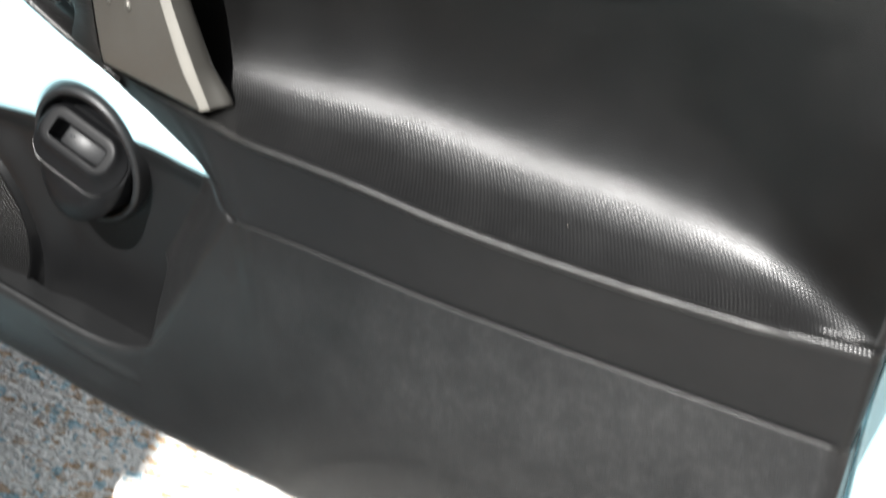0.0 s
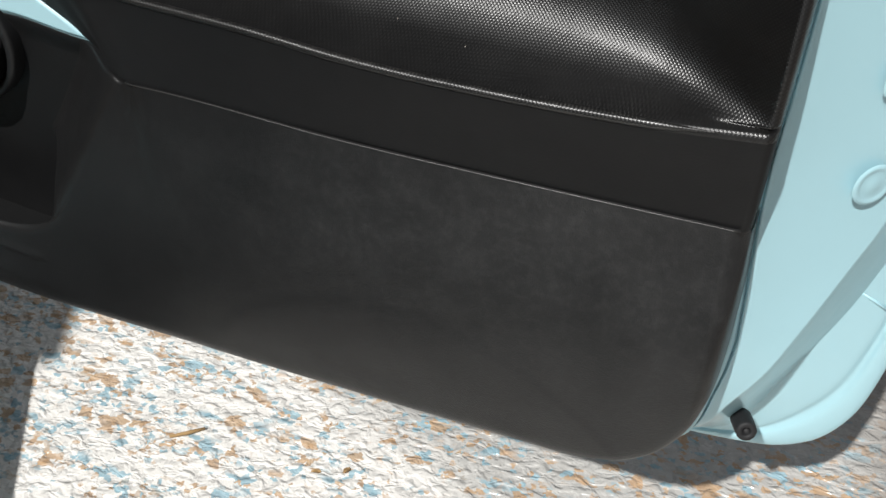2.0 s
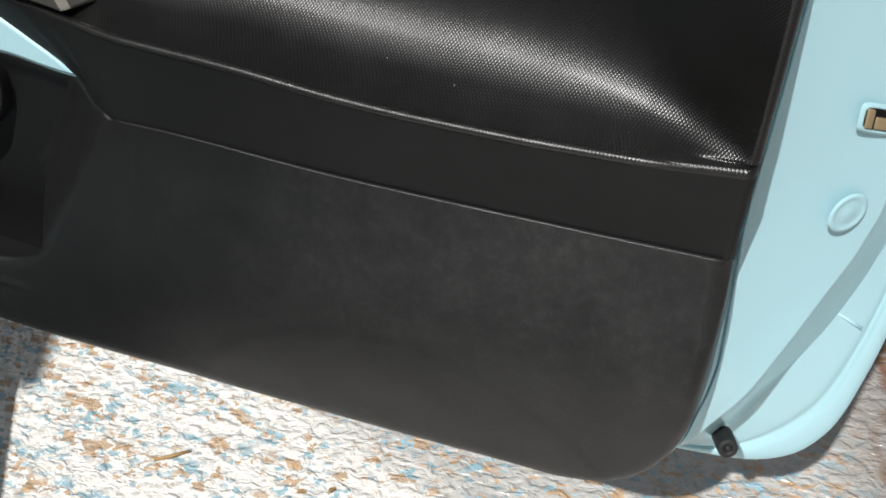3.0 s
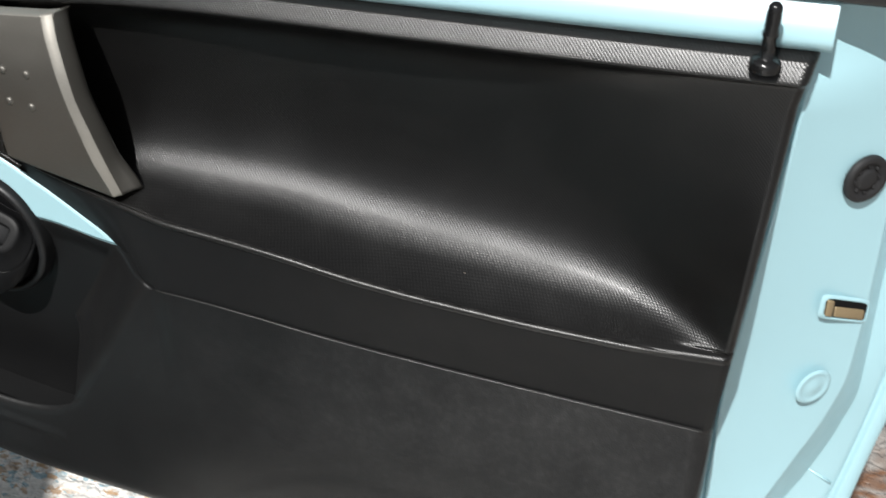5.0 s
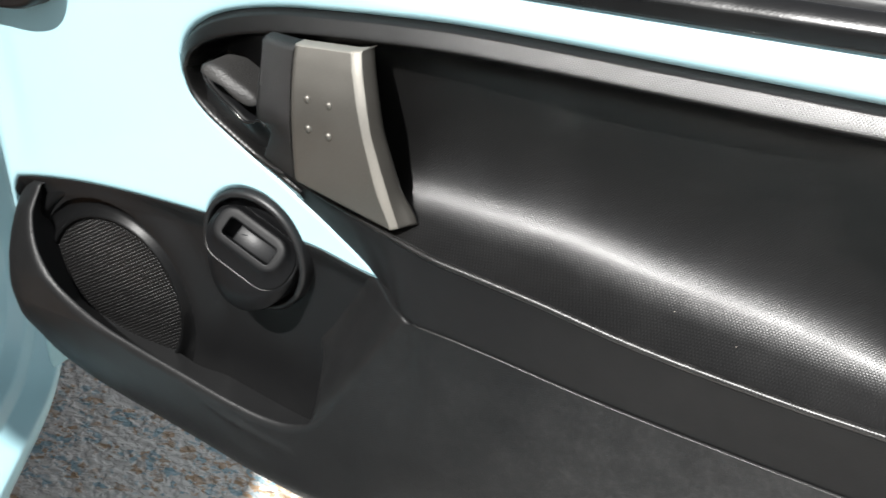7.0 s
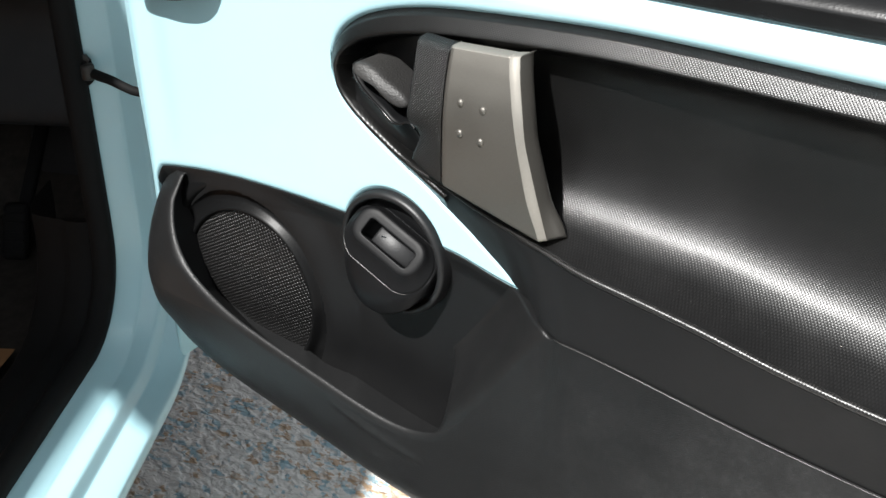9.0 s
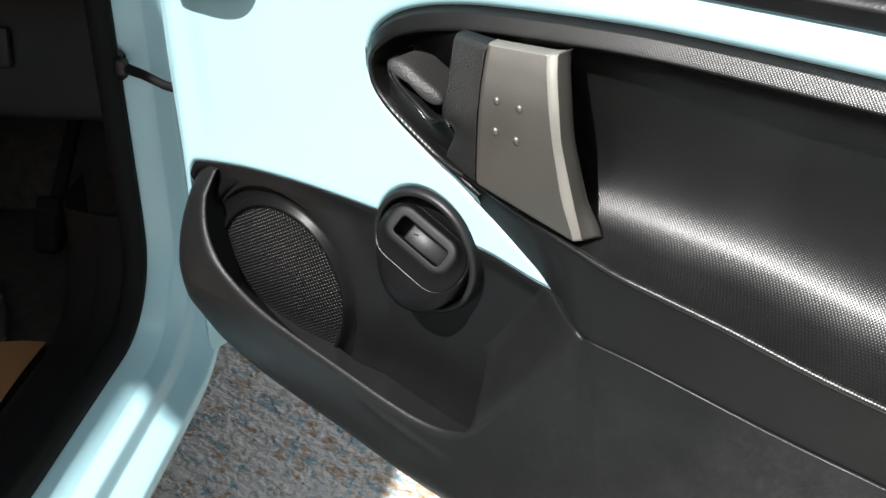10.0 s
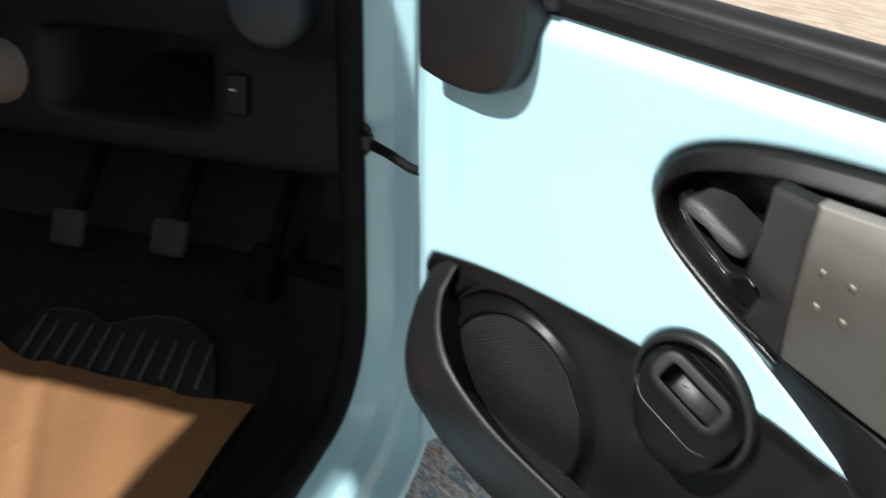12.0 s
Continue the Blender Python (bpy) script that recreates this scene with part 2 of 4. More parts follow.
# ---- building helpers ----
def ss(a, b, x):
    t = np.clip((np.asarray(x, float) - a) / (b - a), 0, 1)
    return t * t * (3 - 2 * t)


def mixed(a, b, w):
    return a + (b - a) * w


def spline(xs, ys):
    """A smooth curve through the given points, without overshoot."""
    xs, ys = np.array(xs, float), np.array(ys, float)
    h, d = np.diff(xs), np.diff(ys) / np.diff(xs)
    m = np.zeros(len(xs))
    m[0], m[-1] = d[0], d[-1]
    for i in range(1, len(xs) - 1):
        if d[i - 1] * d[i] > 0:
            w1, w2 = 2 * h[i] + h[i - 1], h[i] + 2 * h[i - 1]
            m[i] = (w1 + w2) / (w1 / d[i - 1] + w2 / d[i])

    def f(x):
        x = np.clip(np.asarray(x, float), xs[0], xs[-1])
        i = np.clip(np.searchsorted(xs, x) - 1, 0, len(xs) - 2)
        t = (x - xs[i]) / h[i]
        return ((1 + 2 * t) * (1 - t) ** 2 * ys[i] + t * (1 - t) ** 2 * h[i] * m[i]
                + t * t * (3 - 2 * t) * ys[i + 1] + t * t * (t - 1) * h[i] * m[i + 1])
    return f


def soften(points, times=3):
    """Corner cutting on a chain of points, ends kept."""
    p = np.array(points, float)
    for _ in range(times):
        q = np.empty((2 * len(p), p.shape[1]))
        q[0::2][1:], q[1::2][:-1] = 0.25 * p[:-1] + 0.75 * p[1:], 0.75 * p[:-1] + 0.25 * p[1:]
        q[0], q[-1] = p[0], p[-1]
        p = q
    return p


def edge_distance(px, pz, line):
    """The distance of points to an open line of (x, z)."""
    best = np.full(np.shape(px), 9.0)
    for (x0, z0), (x1, z1) in zip(line[:-1], line[1:]):
        dx, dz = x1 - x0, z1 - z0
        t = np.clip(((px - x0) * dx + (pz - z0) * dz) / (dx * dx + dz * dz), 0, 1)
        best = np.minimum(best, np.hypot(px - x0 - t * dx, pz - z0 - t * dz))
    return best


def finish(name, data, material, parent=None, label="", smooth=True):
    data.materials.append(material)
    if smooth:
        data.polygons.foreach_set("use_smooth", [True] * len(data.polygons))
    ob = new(name, data)
    ob.parent = parent
    if label:
        ob["label"] = label
    return ob


def part(name, bm, material, parent=None, label="", smooth=True):
    data = bpy.data.meshes.new(name)
    bmesh.ops.recalc_face_normals(bm, faces=bm.faces)
    bm.to_mesh(data)
    bm.free()
    return finish(name, data, material, parent, label, smooth)


def sheet(name, grid, material, parent=None, label="", wrap=False, keep=None):
    """A surface on a grid of points (rows, columns, xyz). wrap: the columns close on themselves."""
    g = np.asarray(grid, float)
    r, c = g.shape[:2]
    faces = []
    for i in range(r - 1):
        for j in range(c if wrap else c - 1):
            if keep is None or keep[i, j]:
                k = (j + 1) % c
                faces.append((i * c + j, i * c + k, (i + 1) * c + k, (i + 1) * c + j))
    data = bpy.data.meshes.new(name)
    data.from_pydata(g.reshape(-1, 3).tolist(), [], faces)
    return finish(name, data, material, parent, label)


def box(sx, sy, sz, bevel=0.0, m=None, segments=3):
    bm = bmesh.new()
    bmesh.ops.create_cube(bm, size=1)
    bmesh.ops.scale(bm, vec=(sx, sy, sz), verts=bm.verts)
    if bevel:
        bmesh.ops.bevel(bm, geom=bm.edges[:], offset=bevel, segments=segments, affect="EDGES", profile=0.5)
    if m:
        bm.transform(m)
    return bm


def lathe(profile, m=None, n=40):
    """A turned form: profile of (radius, height) along local z."""
    bm = bmesh.new()
    rings = []
    for r, h in profile:
        if r < 1e-6:
            rings.append([bm.verts.new((0, 0, h))])
        else:
            rings.append([bm.verts.new((r * math.cos(2 * math.pi * k / n), r * math.sin(2 * math.pi * k / n), h)) for k in range(n)])
    for a, b in zip(rings[:-1], rings[1:]):
        for k in range(n):
            q = [a[k % len(a)], a[(k + 1) % len(a)], b[(k + 1) % len(b)], b[k % len(b)]]
            q = [v for i, v in enumerate(q) if v not in q[:i]]
            if len(q) > 2:
                bm.faces.new(q)
    if m:
        bm.transform(m)
    return bm


def tube(name, line, radius, material, parent=None, label="", n=10):
    """A round bar along a line of points."""
    p = [Vector(q) for q in line]
    grid = []
    for i, q in enumerate(p):
        d = (p[min(i + 1, len(p) - 1)] - p[max(i - 1, 0)]).normalized()
        u = d.cross(Vector((0.13, 0.21, 0.97))).normalized()
        v = d.cross(u)
        r = radius[i] if isinstance(radius, (list, tuple)) else radius
        grid.append([q + r * (math.cos(t) * u + math.sin(t) * v) for t in (2 * math.pi * k / n for k in range(n))])
    return sheet(name, [[tuple(q) for q in row] for row in [[p[0]] * n] + grid + [[p[-1]] * n]], material, parent, label, wrap=True)


def facing(x, y, z, normal, along=(1, 0, 0)):
    """A pose whose local z is the normal and whose local x lies along."""
    w = Vector(normal).normalized()
    u = (Vector(along) - w * Vector(along).dot(w)).normalized()
    v = w.cross(u)
    return Matrix(((u.x, v.x, w.x, x), (u.y, v.y, w.y, y), (u.z, v.z, w.z, z), (0, 0, 0, 1)))


def empty(name, m=None, **tags):
    ob = new(name)
    ob.empty_display_size = 0.1
    if m:
        ob.matrix_world = m
    return tagged(ob, **tags)


# ---- floor ----
_n = np.concatenate([-np.geomspace(0.5, 200, 14)[::-1], np.linspace(-0.4, 0.4, 9), np.geomspace(0.5, 200, 14)])
floor = sheet("ground", [[(x, y, 0.0) for x in _n] for y in _n], FLOOR)
tagged(floor, label="glossy grey-white resin floor strewn with blue and ochre flakes", category="floor", kind="structure")


far = sheet("pavement", [[(x, y, 0.004) for x in np.linspace(-16, 16, 9)] for y in np.linspace(1.25, 34, 9)], BOARD)
tagged(far, label="beige weathered timber-coloured paving behind the car door", category="pavement", kind="structure")


# ---- the car: its local x runs to the rear, its local y outwards; the door hangs open on it ----
CAR = pose(-0.54, -0.08, 0, 0, 0, -57)
car = empty("car", CAR, label="pale blue small car with one black-trimmed door open", category="car")
door = empty("car_door")
door.parent, door.matrix_parent_inverse = car, CAR.inverted()
door["label"] = "open pale blue car door with black plastic inner trim"
BELT = 0.845
LEFT = -0.505

# outline of the upper trim, from the rear of its lower edge round the nose and along the top
OUTLINE = soften([(0.48, 0.5565), (0.356, 0.565), (0.208, 0.576), (0.052, 0.593), (0.02, 0.594), (-0.014, 0.5935), (-0.030, 0.6065), (-0.050, 0.620), (-0.070, 0.6335),
                  (-0.094, 0.6475), (-0.118, 0.662), (-0.1425, 0.675), (-0.162, 0.686), (-0.187, 0.702), (-0.204, 0.719), (-0.2105, 0.735), (-0.2115, 0.746), (-0.2085, 0.754),
                  (-0.205, 0.763), (-0.196, 0.774), (-0.180, 0.785), (-0.158, 0.794), (-0.129, 0.8015), (-0.088, 0.808), (0.0125, 0.8155), (0.08, 0.818), (0.25, 0.816), (0.40, 0.815), (0.49, 0.815)], 3)
_tip = int(np.argmin(OUTLINE[:, 0]))
NOSE = float(OUTLINE[_tip, 0]) + 0.0002


def upper_low(x):
    return np.interp(x, OUTLINE[:_tip + 1][::-1, 0], OUTLINE[:_tip + 1][::-1, 1])


def upper_top(x):
    return np.interp(x, OUTLINE[_tip:, 0], OUTLINE[_tip:, 1])


upper_low_y = spline([-0.209, -0.03, -0.005, 0.03, 0.052, 0.20, 0.48], [0.0, 0.0, -0.006, -0.034, -0.041, -0.036, -0.026])
crest_z = spline([-0.209, -0.196, -0.181, -0.158, -0.136, -0.108, -0.075, -0.0455, -0.014, 0.017, 0.061, 0.147, 0.219, 0.265, 0.358, 0.48],
                 [0.742, 0.729, 0.712, 0.6975, 0.6875, 0.6795, 0.675, 0.671, 0.668, 0.666, 0.661, 0.652, 0.642, 0.638, 0.634, 0.633])
crest_y = spline([-0.209, -0.18, -0.134, -0.105, -0.074, -0.042, -0.0095, 0.021, 0.08, 0.40, 0.48], [-0.0085, -0.009, -0.0115, -0.0155, -0.020, -0.027, -0.034, -0.042, -0.050, -0.050, -0.045])
back_y = spline([-0.096, -0.08, 0.02, 0.10, 0.16, 0.22, 0.30, 0.38, 0.474], [0.008, 0.008, 0.012, 0.018, 0.022, 0.0215, 0.0175, 0.009, 0.003])
# towards its rear end the scoop grows shallower and its hollow sinks to the armrest
shrink = spline([-0.10, 0.20, 0.28, 0.34, 0.38, 0.41, 0.44, 0.474], [1.0, 1.0, 1.0, 0.91, 0.70, 0.49, 0.39, 0.42])

POD_X, POD_Z, POD_R = -0.148, 0.582, 0.0585
_low_top = spline([-0.486, -0.480, -0.472, -0.463, -0.204, -0.092, -0.016, 0.02, 0.052, 0.208, 0.356, 0.46],
                  [0.505, 0.545, 0.565, 0.576, 0.602, 0.603, 0.592, 0.593, 0.5925, 0.5755, 0.5645, 0.558])


def lower_top(x):
    x = np.asarray(x, float)
    hump = POD_Z + np.sqrt(np.maximum(POD_R ** 2 - (x - POD_X) ** 2, 0))
    return np.where(np.abs(x - POD_X) < 0.055, np.maximum(hump, _low_top(x)), _low_top(x))


lower_low = spline([-0.486, -0.483, -0.470, -0.44, -0.41, -0.34, -0.27, -0.10, 0.107, 0.345, 0.385, 0.41, 0.430, 0.443, 0.450, 0.453],
                   [0.490, 0.455, 0.420, 0.398, 0.381, 0.362, 0.353, 0.343, 0.334, 0.329, 0.336, 0.350, 0.374, 0.405, 0.452, 0.500])


def inner_panel():
    """The painted sheet round the trim, with rolled edges at every border."""
    def plane(x, z):
        return 0.013 * ss(0.822, 0.850, z) + 0.02 * ss(-0.47, -0.512, x) + 0.004 * np.sin((x + 0.48) * 55) * ss(-0.40, -0.46, x) * ss(0.55, 0.7, z)

    def band(xs, lo, hi, n, roll_lo, roll_hi):
        rows = []
        v = np.linspace(0, 1, n)
        for x in xs:
            a, b = float(lo(x)), float(hi(x))
            z = a + (b - a) * v
            y = plane(x, z)
            if roll_lo:
                y = y + 0.003 * (1 - ss(0, 0.005, z - a))
            if roll_hi:
                y = y + 0.003 * (1 - ss(0, 0.005, b - z))
            row = [(x, yy, zz) for yy, zz in zip(y, z)]
            row = [(x, row[0][1] + 0.05, a)] + row + [(x, row[-1][1] + 0.05, b)]
            rows.append(row)
        return rows
    left = np.linspace(LEFT, NOSE, 90)
    low_left = lambda x: lower_top(x) if x > -0.478 else 0.330
    mid = NOSE + (-0.016 - NOSE) * np.linspace(0, 1, 130) ** 1.9
    right = NOSE + (0.694) * np.linspace(0, 1, 200) ** 1.9
    sheet("inner_panel", band(left, low_left, lambda x: BELT, 60, True, False), PAINT, door)
    sheet("inner_panel", band(mid, lower_top, lambda x: upper_low(x) + 0.0004, 36, True, True), PAINT, door)
    sheet("inner_panel", band(right, upper_top, lambda x: BELT, 16, True, False), PAINT, door)
    # hollow of the door behind the trim, and the outer skin
    part("outer_skin", box(0.94, 0.012, 0.44, 0.004, pose(0.03, 0.125, 0.620)), PAINT, door)


RIM = [(0.0, 0.016), (0.0, 0.006), (0.0, 0.005), (0.0040, -0.003), (0.0060, -0.0045), (0.0142, -0.0100), (0.0162, -0.0104), (0.0182, -0.0070)]      # (down from the edge, y)


def upper_trim():
    xs = -0.096 + 0.570 * np.linspace(0, 1, 330)
    cols = []
    for x in xs:
        zt, zb, yb = float(upper_top(x)), float(upper_low(x)), float(upper_low_y(x))
        yc, zc = float(crest_y(x)), float(crest_z(x))
        wall = float(back_y(x))
        high = mixed(wall, -0.008, float(ss(0.27, 0.50, x)))
        wall -= 0.042 * (max(x - 0.29, 0.0) / 0.184) ** 3
        h = zt - 0.019 - zc
        reach = wall - yc
        low = h * float(shrink(x))
        k = [(yb + 0.018, zb), (yb, zb), (yb, zb), (yb, zb), (mixed(yb, yc, 0.5), mixed(zb, zc, 0.5)), (yc + 0.0015, zc - 0.12 * (zc - zb)), (yc, zc), (yc + 0.007, zc + 0.0025),
             (yc + 0.30 * reach, zc + 0.055 * low), (yc + 0.52 * reach, zc + 0.105 * low), (yc + 0.75 * reach, zc + 0.195 * low),
             (yc + 0.90 * reach, zc + 0.355 * low), (yc + 0.985 * reach, zc + 0.60 * low), (high * 0.95, zc + 0.86 * h), (mixed(high, -0.007, 0.45), zc + 0.97 * h)]
        k += [(y, zt - dz) for dz, y in RIM[::-1]]
        cols.append([(x, y, z) for y, z in soften(k, 3)])
    g = np.array(cols)
    # the rear edge leans with the door and stands proud of the paint
    lift = ss(0.466, 0.474, g[..., 0])
    g[..., 1] = mixed(g[..., 1], np.minimum(g[..., 1], -0.0045), lift * (g[..., 2] < 0.805))
    g[..., 0] += np.interp(g[..., 2], [0.55, 0.562, 0.659, 0.785, 0.812], [-0.026, -0.025, -0.017, -0.007, -0.001]) * ss(0.30, 0.474, g[..., 0])
    last = g[-1].copy()
    step = [last + np.array((0.003, 0.0022, 0)), last + np.array((0.0045, 0.006, 0)), last * np.array((1, 0, 1)) + np.array((0.005, 0.03, 0))]
    g = np.concatenate([g, np.array(step)])
    n = g.shape[1]
    split = int(n * 6.0 / 23)
    keep = np.ones((g.shape[0], n), bool)
    keep[:, :split] = False
    sheet("upper_trim", g, WEAVE, door, "black woven-grain plastic trim with a deep armrest scoop", keep=keep)
    sheet("armrest_fascia", g, FASCIA, door, "smooth satin black band below the armrest edge", keep=~keep)
    xs = np.linspace(-0.135, 0.446, 170)
    lean = np.interp(xs, [0.30, 0.446], [0, -0.0150])
    tube("armrest_bead", [(float(x + l), float(crest_y(x)) + 0.0009 * float(ss(0.0, 0.10, x)) - 0.0001, float(crest_z(x)) - 0.0004) for x, l in zip(xs, lean)], [0.0004 + (0.0013 + 0.0010 * float(ss(0.0, 0.10, x))) * float(ss(-0.135, -0.10, x)) * float(ss(0.447, 0.40, x)) for x in xs], SHEEN, door, "shiny edge of the armrest, its highlight put into a paler colour", n=10)
    # the round nose: a rolled rim that runs all the way round the release cup
    path = [p for p in soften(OUTLINE, 1) if p[0] < -0.088]
    rows = []
    for i, p in enumerate(path):
        a, b = path[max(i - 1, 0)], path[min(i + 1, len(path) - 1)]
        t = np.array(b) - np.array(a)
        t /= np.hypot(*t)
        inward = np.array((t[1], -t[0]))
        x, z = p
        up, down = float(ss(0.746, 0.780, z)), float(ss(0.742, 0.712, z))
        c = float(np.interp(x, [-0.209, -0.18, -0.134, -0.105, -0.085], [0.0090, 0.0095, 0.0125, 0.0185, 0.0235]))
        yc = float(crest_y(x))
        high = [(d, y) for d, y in RIM] + [(0.0205, 0.008), (0.024, 0.020), (0.028, 0.022)]
        left = [(d * 0.80, y * 0.9 if y < 0 else y) for d, y in RIM] + [(0.0170, 0.001), (0.0200, 0.012), (0.0240, 0.022)]
        low = [(0.0, 0.016), (0.0, 0.002), (0.0, 0.0), (0.35 * c, 0.30 * yc), (0.7 * c, 0.75 * yc), (c - 0.0015, yc), (c + 0.0015, yc), (c + 0.0035, yc + 0.003), (c + 0.0055, 0.004), (c + 0.009, 0.014), (c + 0.013, 0.022)]
        chain = [tuple(np.array(l) * (1 - up - down) + np.array(u) * up + np.array(w) * down) for l, u, w in zip(left, high, low)]
        pts = [(p[0] + inward[0] * d, y, p[1] + inward[1] * d) for d, y in chain]
        sx = min(max(x + 0.055, -0.165), -0.085)
        spine = (sx, 0.022, float(np.interp(sx, [-0.165, -0.085], [0.746, 0.738])))
        pts += [tuple(mixed(np.array(pts[-1]), np.array(spine), w)) for w in (0.5, 1.0)]
        rows.append(soften(pts, 2))
    sheet("release_cup", rows, WEAVE, door, "black rolled rim round the door release cup")


SPK = (-0.3435, 0.006, 0.4725)
# edge of the pocket round the speaker, from its upper front end down, along the bolster and up to the knee
POCKET = [tuple(q) for q in soften([(-0.428, 0.5765), (-0.427, 0.555), (-0.410, 0.524), (-0.381, 0.4985), (-0.338, 0.481), (-0.285, 0.4685), (-0.208, 0.456), (-0.150, 0.4465),
                                    (-0.112, 0.4415), (-0.085, 0.4440), (-0.062, 0.454), (-0.040, 0.476), (-0.010, 0.518), (0.014, 0.556), (0.036, 0.588)], 3)]


def bay_y(x, z):
    """The sunken floor of the speaker bay, swelling round the speaker."""
    top = lower_top(x)
    r = np.hypot(x - SPK[0], z - SPK[2])
    y = mixed(0.005, 0.009, ss(-0.20, -0.30, x)) * mixed(0.004, 1.0, ss(0.0, 0.022, top - z)) + 0.003
    return y - 0.009 * ss(0.150, 0.110, r) * ss(0.0, 0.02, top - z)


def along(line, n):
    """n points evenly spread along a line."""
    p = np.array(line, float)
    s = np.concatenate([[0], np.cumsum(np.hypot(*np.diff(p, axis=0).T))])
    t = np.linspace(0, s[-1], n)
    return np.stack([np.interp(t, s, p[:, 0]), np.interp(t, s, p[:, 1])], -1)


def lower_trim():
    """The pocketed lower moulding: a rounded bolster round a sunken speaker bay, and a broad plain panel."""
    bx = np.linspace(-0.4855, 0.453, 400)
    rim = [(-0.466, 0.5765), (-0.474, 0.561), (-0.480, 0.545), (-0.4845, 0.520)] + [(float(x), float(z)) for x, z in zip(bx, lower_low(bx))] + [(0.4535, 0.553)]
    a = next(i for i, q in enumerate(rim) if i > 4 and q[0] > -0.115)
    b = next(i for i, q in enumerate(rim) if i > 4 and q[0] > 0.055)
    k = min(range(len(POCKET)), key=lambda i: math.hypot(POCKET[i][0] + 0.098, POCKET[i][1] - 0.445))
    tx = np.linspace(0.046, 0.4525, 60)
    ridge = [POCKET[-1]] + [(float(x), float(lower_top(x))) for x in tx]
    na, nb, nc = 150, 90, 230
    inner = np.concatenate([along(POCKET[:k + 1], na), along(POCKET[k:], nb)[1:], along(ridge, nc)[1:]])
    outer = np.concatenate([along(rim[:a + 1], na), along(rim[a:b + 1], nb)[1:], along(rim[b:], nc)[1:]])
    u = np.linspace(0, 1, 84) ** 1.9
    X = inner[:, None, 0] + (outer - inner)[:, None, 0] * u
    Z = inner[:, None, 1] + (outer - inner)[:, None, 1] * u
    lo, hi = lower_low(X), lower_top(X)
    d = edge_distance(X, Z, rim)
    face = mixed(-0.052, -0.037, ss(-0.17, 0.06, X))
    low_left = np.interp(Z, [0.47, 0.50, 0.555, 0.585], [1, 0.88, 0.52, 0.12])
    face = face * mixed(1.0, low_left, ss(-0.26, -0.36, X))
    # the fold along the top of the plain panel
    face = mixed(face, upper_low_y(X) - 0.0015, ss(0.03, 0.06, X) * ss(0.10, 0.0, hi - Z))
    # a faint pressed arc, as if a round form sat behind
    face = face - 0.0005 * ss(0.197, 0.187, np.hypot(X - 0.222, Z - 0.262))
    face = face - 0.014 * np.sin(np.pi * np.clip((hi - Z) / np.maximum(hi - lo, 0.01), 0, 1)) * ss(-0.08, 0.10, X)
    width = mixed(mixed(0.085, 0.022, ss(-0.30, 0.05, X)), 0.014, ss(0.30, 0.40, X))
    t = np.clip(1 - d / width, 0, 1)
    face = face + (1 - np.sqrt(np.maximum(1 - t * t, 0))) * mixed(0.052, 0.022, ss(-0.30, 0.05, X))
    # a soft crease under the end of the bolster's edge
    crease = edge_distance(X, Z, [(-0.190, 0.4385), (-0.135, 0.425), (-0.080, 0.4135)])
    face = face - 0.0016 * np.exp(-(crease / 0.0045) ** 2) * ss(-0.200, -0.15, X) * ss(-0.076, -0.090, X)
    soft = ss(-0.100, -0.03, X)
    sd = edge_distance(X, Z, POCKET)
    face = face + (1 - soft) * 0.0050 * (1 - np.sqrt(np.maximum(1 - np.clip(1 - sd / 0.009, 0, 1) ** 2, 0)))
    outside = np.stack([X, face, Z], -1)
    # inwards: a steep wall behind the bolster, a long slope beside the knee, a fold behind the armrest band
    v = np.linspace(0, 1, 30)[1:]
    tang = np.gradient(inner, axis=0)
    tang /= np.hypot(*tang.T)[:, None]
    nrm = np.stack([-tang[:, 1], tang[:, 0]], -1)
    within = []
    for i, (x, z) in enumerate(inner):
        y0 = face[i, 0]
        if i >= na + nb - 1:
            within.append([(x, y0 + 0.0004 + 0.02 * w, z + 0.0003) for w in v])
            continue
        s = float(ss(-0.092, -0.045, x))
        hard, long = float(np.interp(x, [-0.41, -0.37], [-0.012, -0.036])), 0.058
        row = []
        for w in v:
            d1, f1 = hard * min(1.0, 2 * w), 0.10 * min(1.0, 2 * w) + 0.90 * max(0.0, 2 * w - 1)
            d = mixed(d1, long * w, s)
            px, pz = x + nrm[i, 0] * d, z + nrm[i, 1] * d
            pz = min(pz, float(lower_top(px)))
            row.append((px, float(mixed(y0, float(bay_y(px, pz)) + 0.0006, mixed(f1, float(ss(0, 1, w)), s))), pz))
        within.append(row)
    within = np.array(within)[:, ::-1]
    back = outside[:, -1:].copy()
    back[..., 1] = np.maximum(0.035, back[..., 1] + 0.01)
    g = np.concatenate([within, outside, back], 1)
    start = g[:1].copy()
    start[..., 1] += 0.014
    start[..., 2] += 0.0015
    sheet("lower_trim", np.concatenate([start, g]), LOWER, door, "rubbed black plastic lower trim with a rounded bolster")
    edge = np.linspace(0.044, 0.448, 90)
    # thin pale line standing in for the highlight on the fold
    tube("trim_edge", [(float(x), float(upper_low_y(x)) - 0.0014, float(lower_top(x)) - 0.0002) for x in edge], 0.0005, BEAD, door, n=8)
    # the sunken bay behind it
    rows, keep = [], []
    for x in np.linspace(-0.478, 0.028, 260):
        top = float(lower_top(x))
        z = mixed(0.36, top, np.linspace(0, 1, 170))
        y = bay_y(x, z)
        row = [(x, float(p), float(q)) for p, q in zip(y, z)]
        rows.append(row + [(x, row[-1][1] + 0.015, top)])
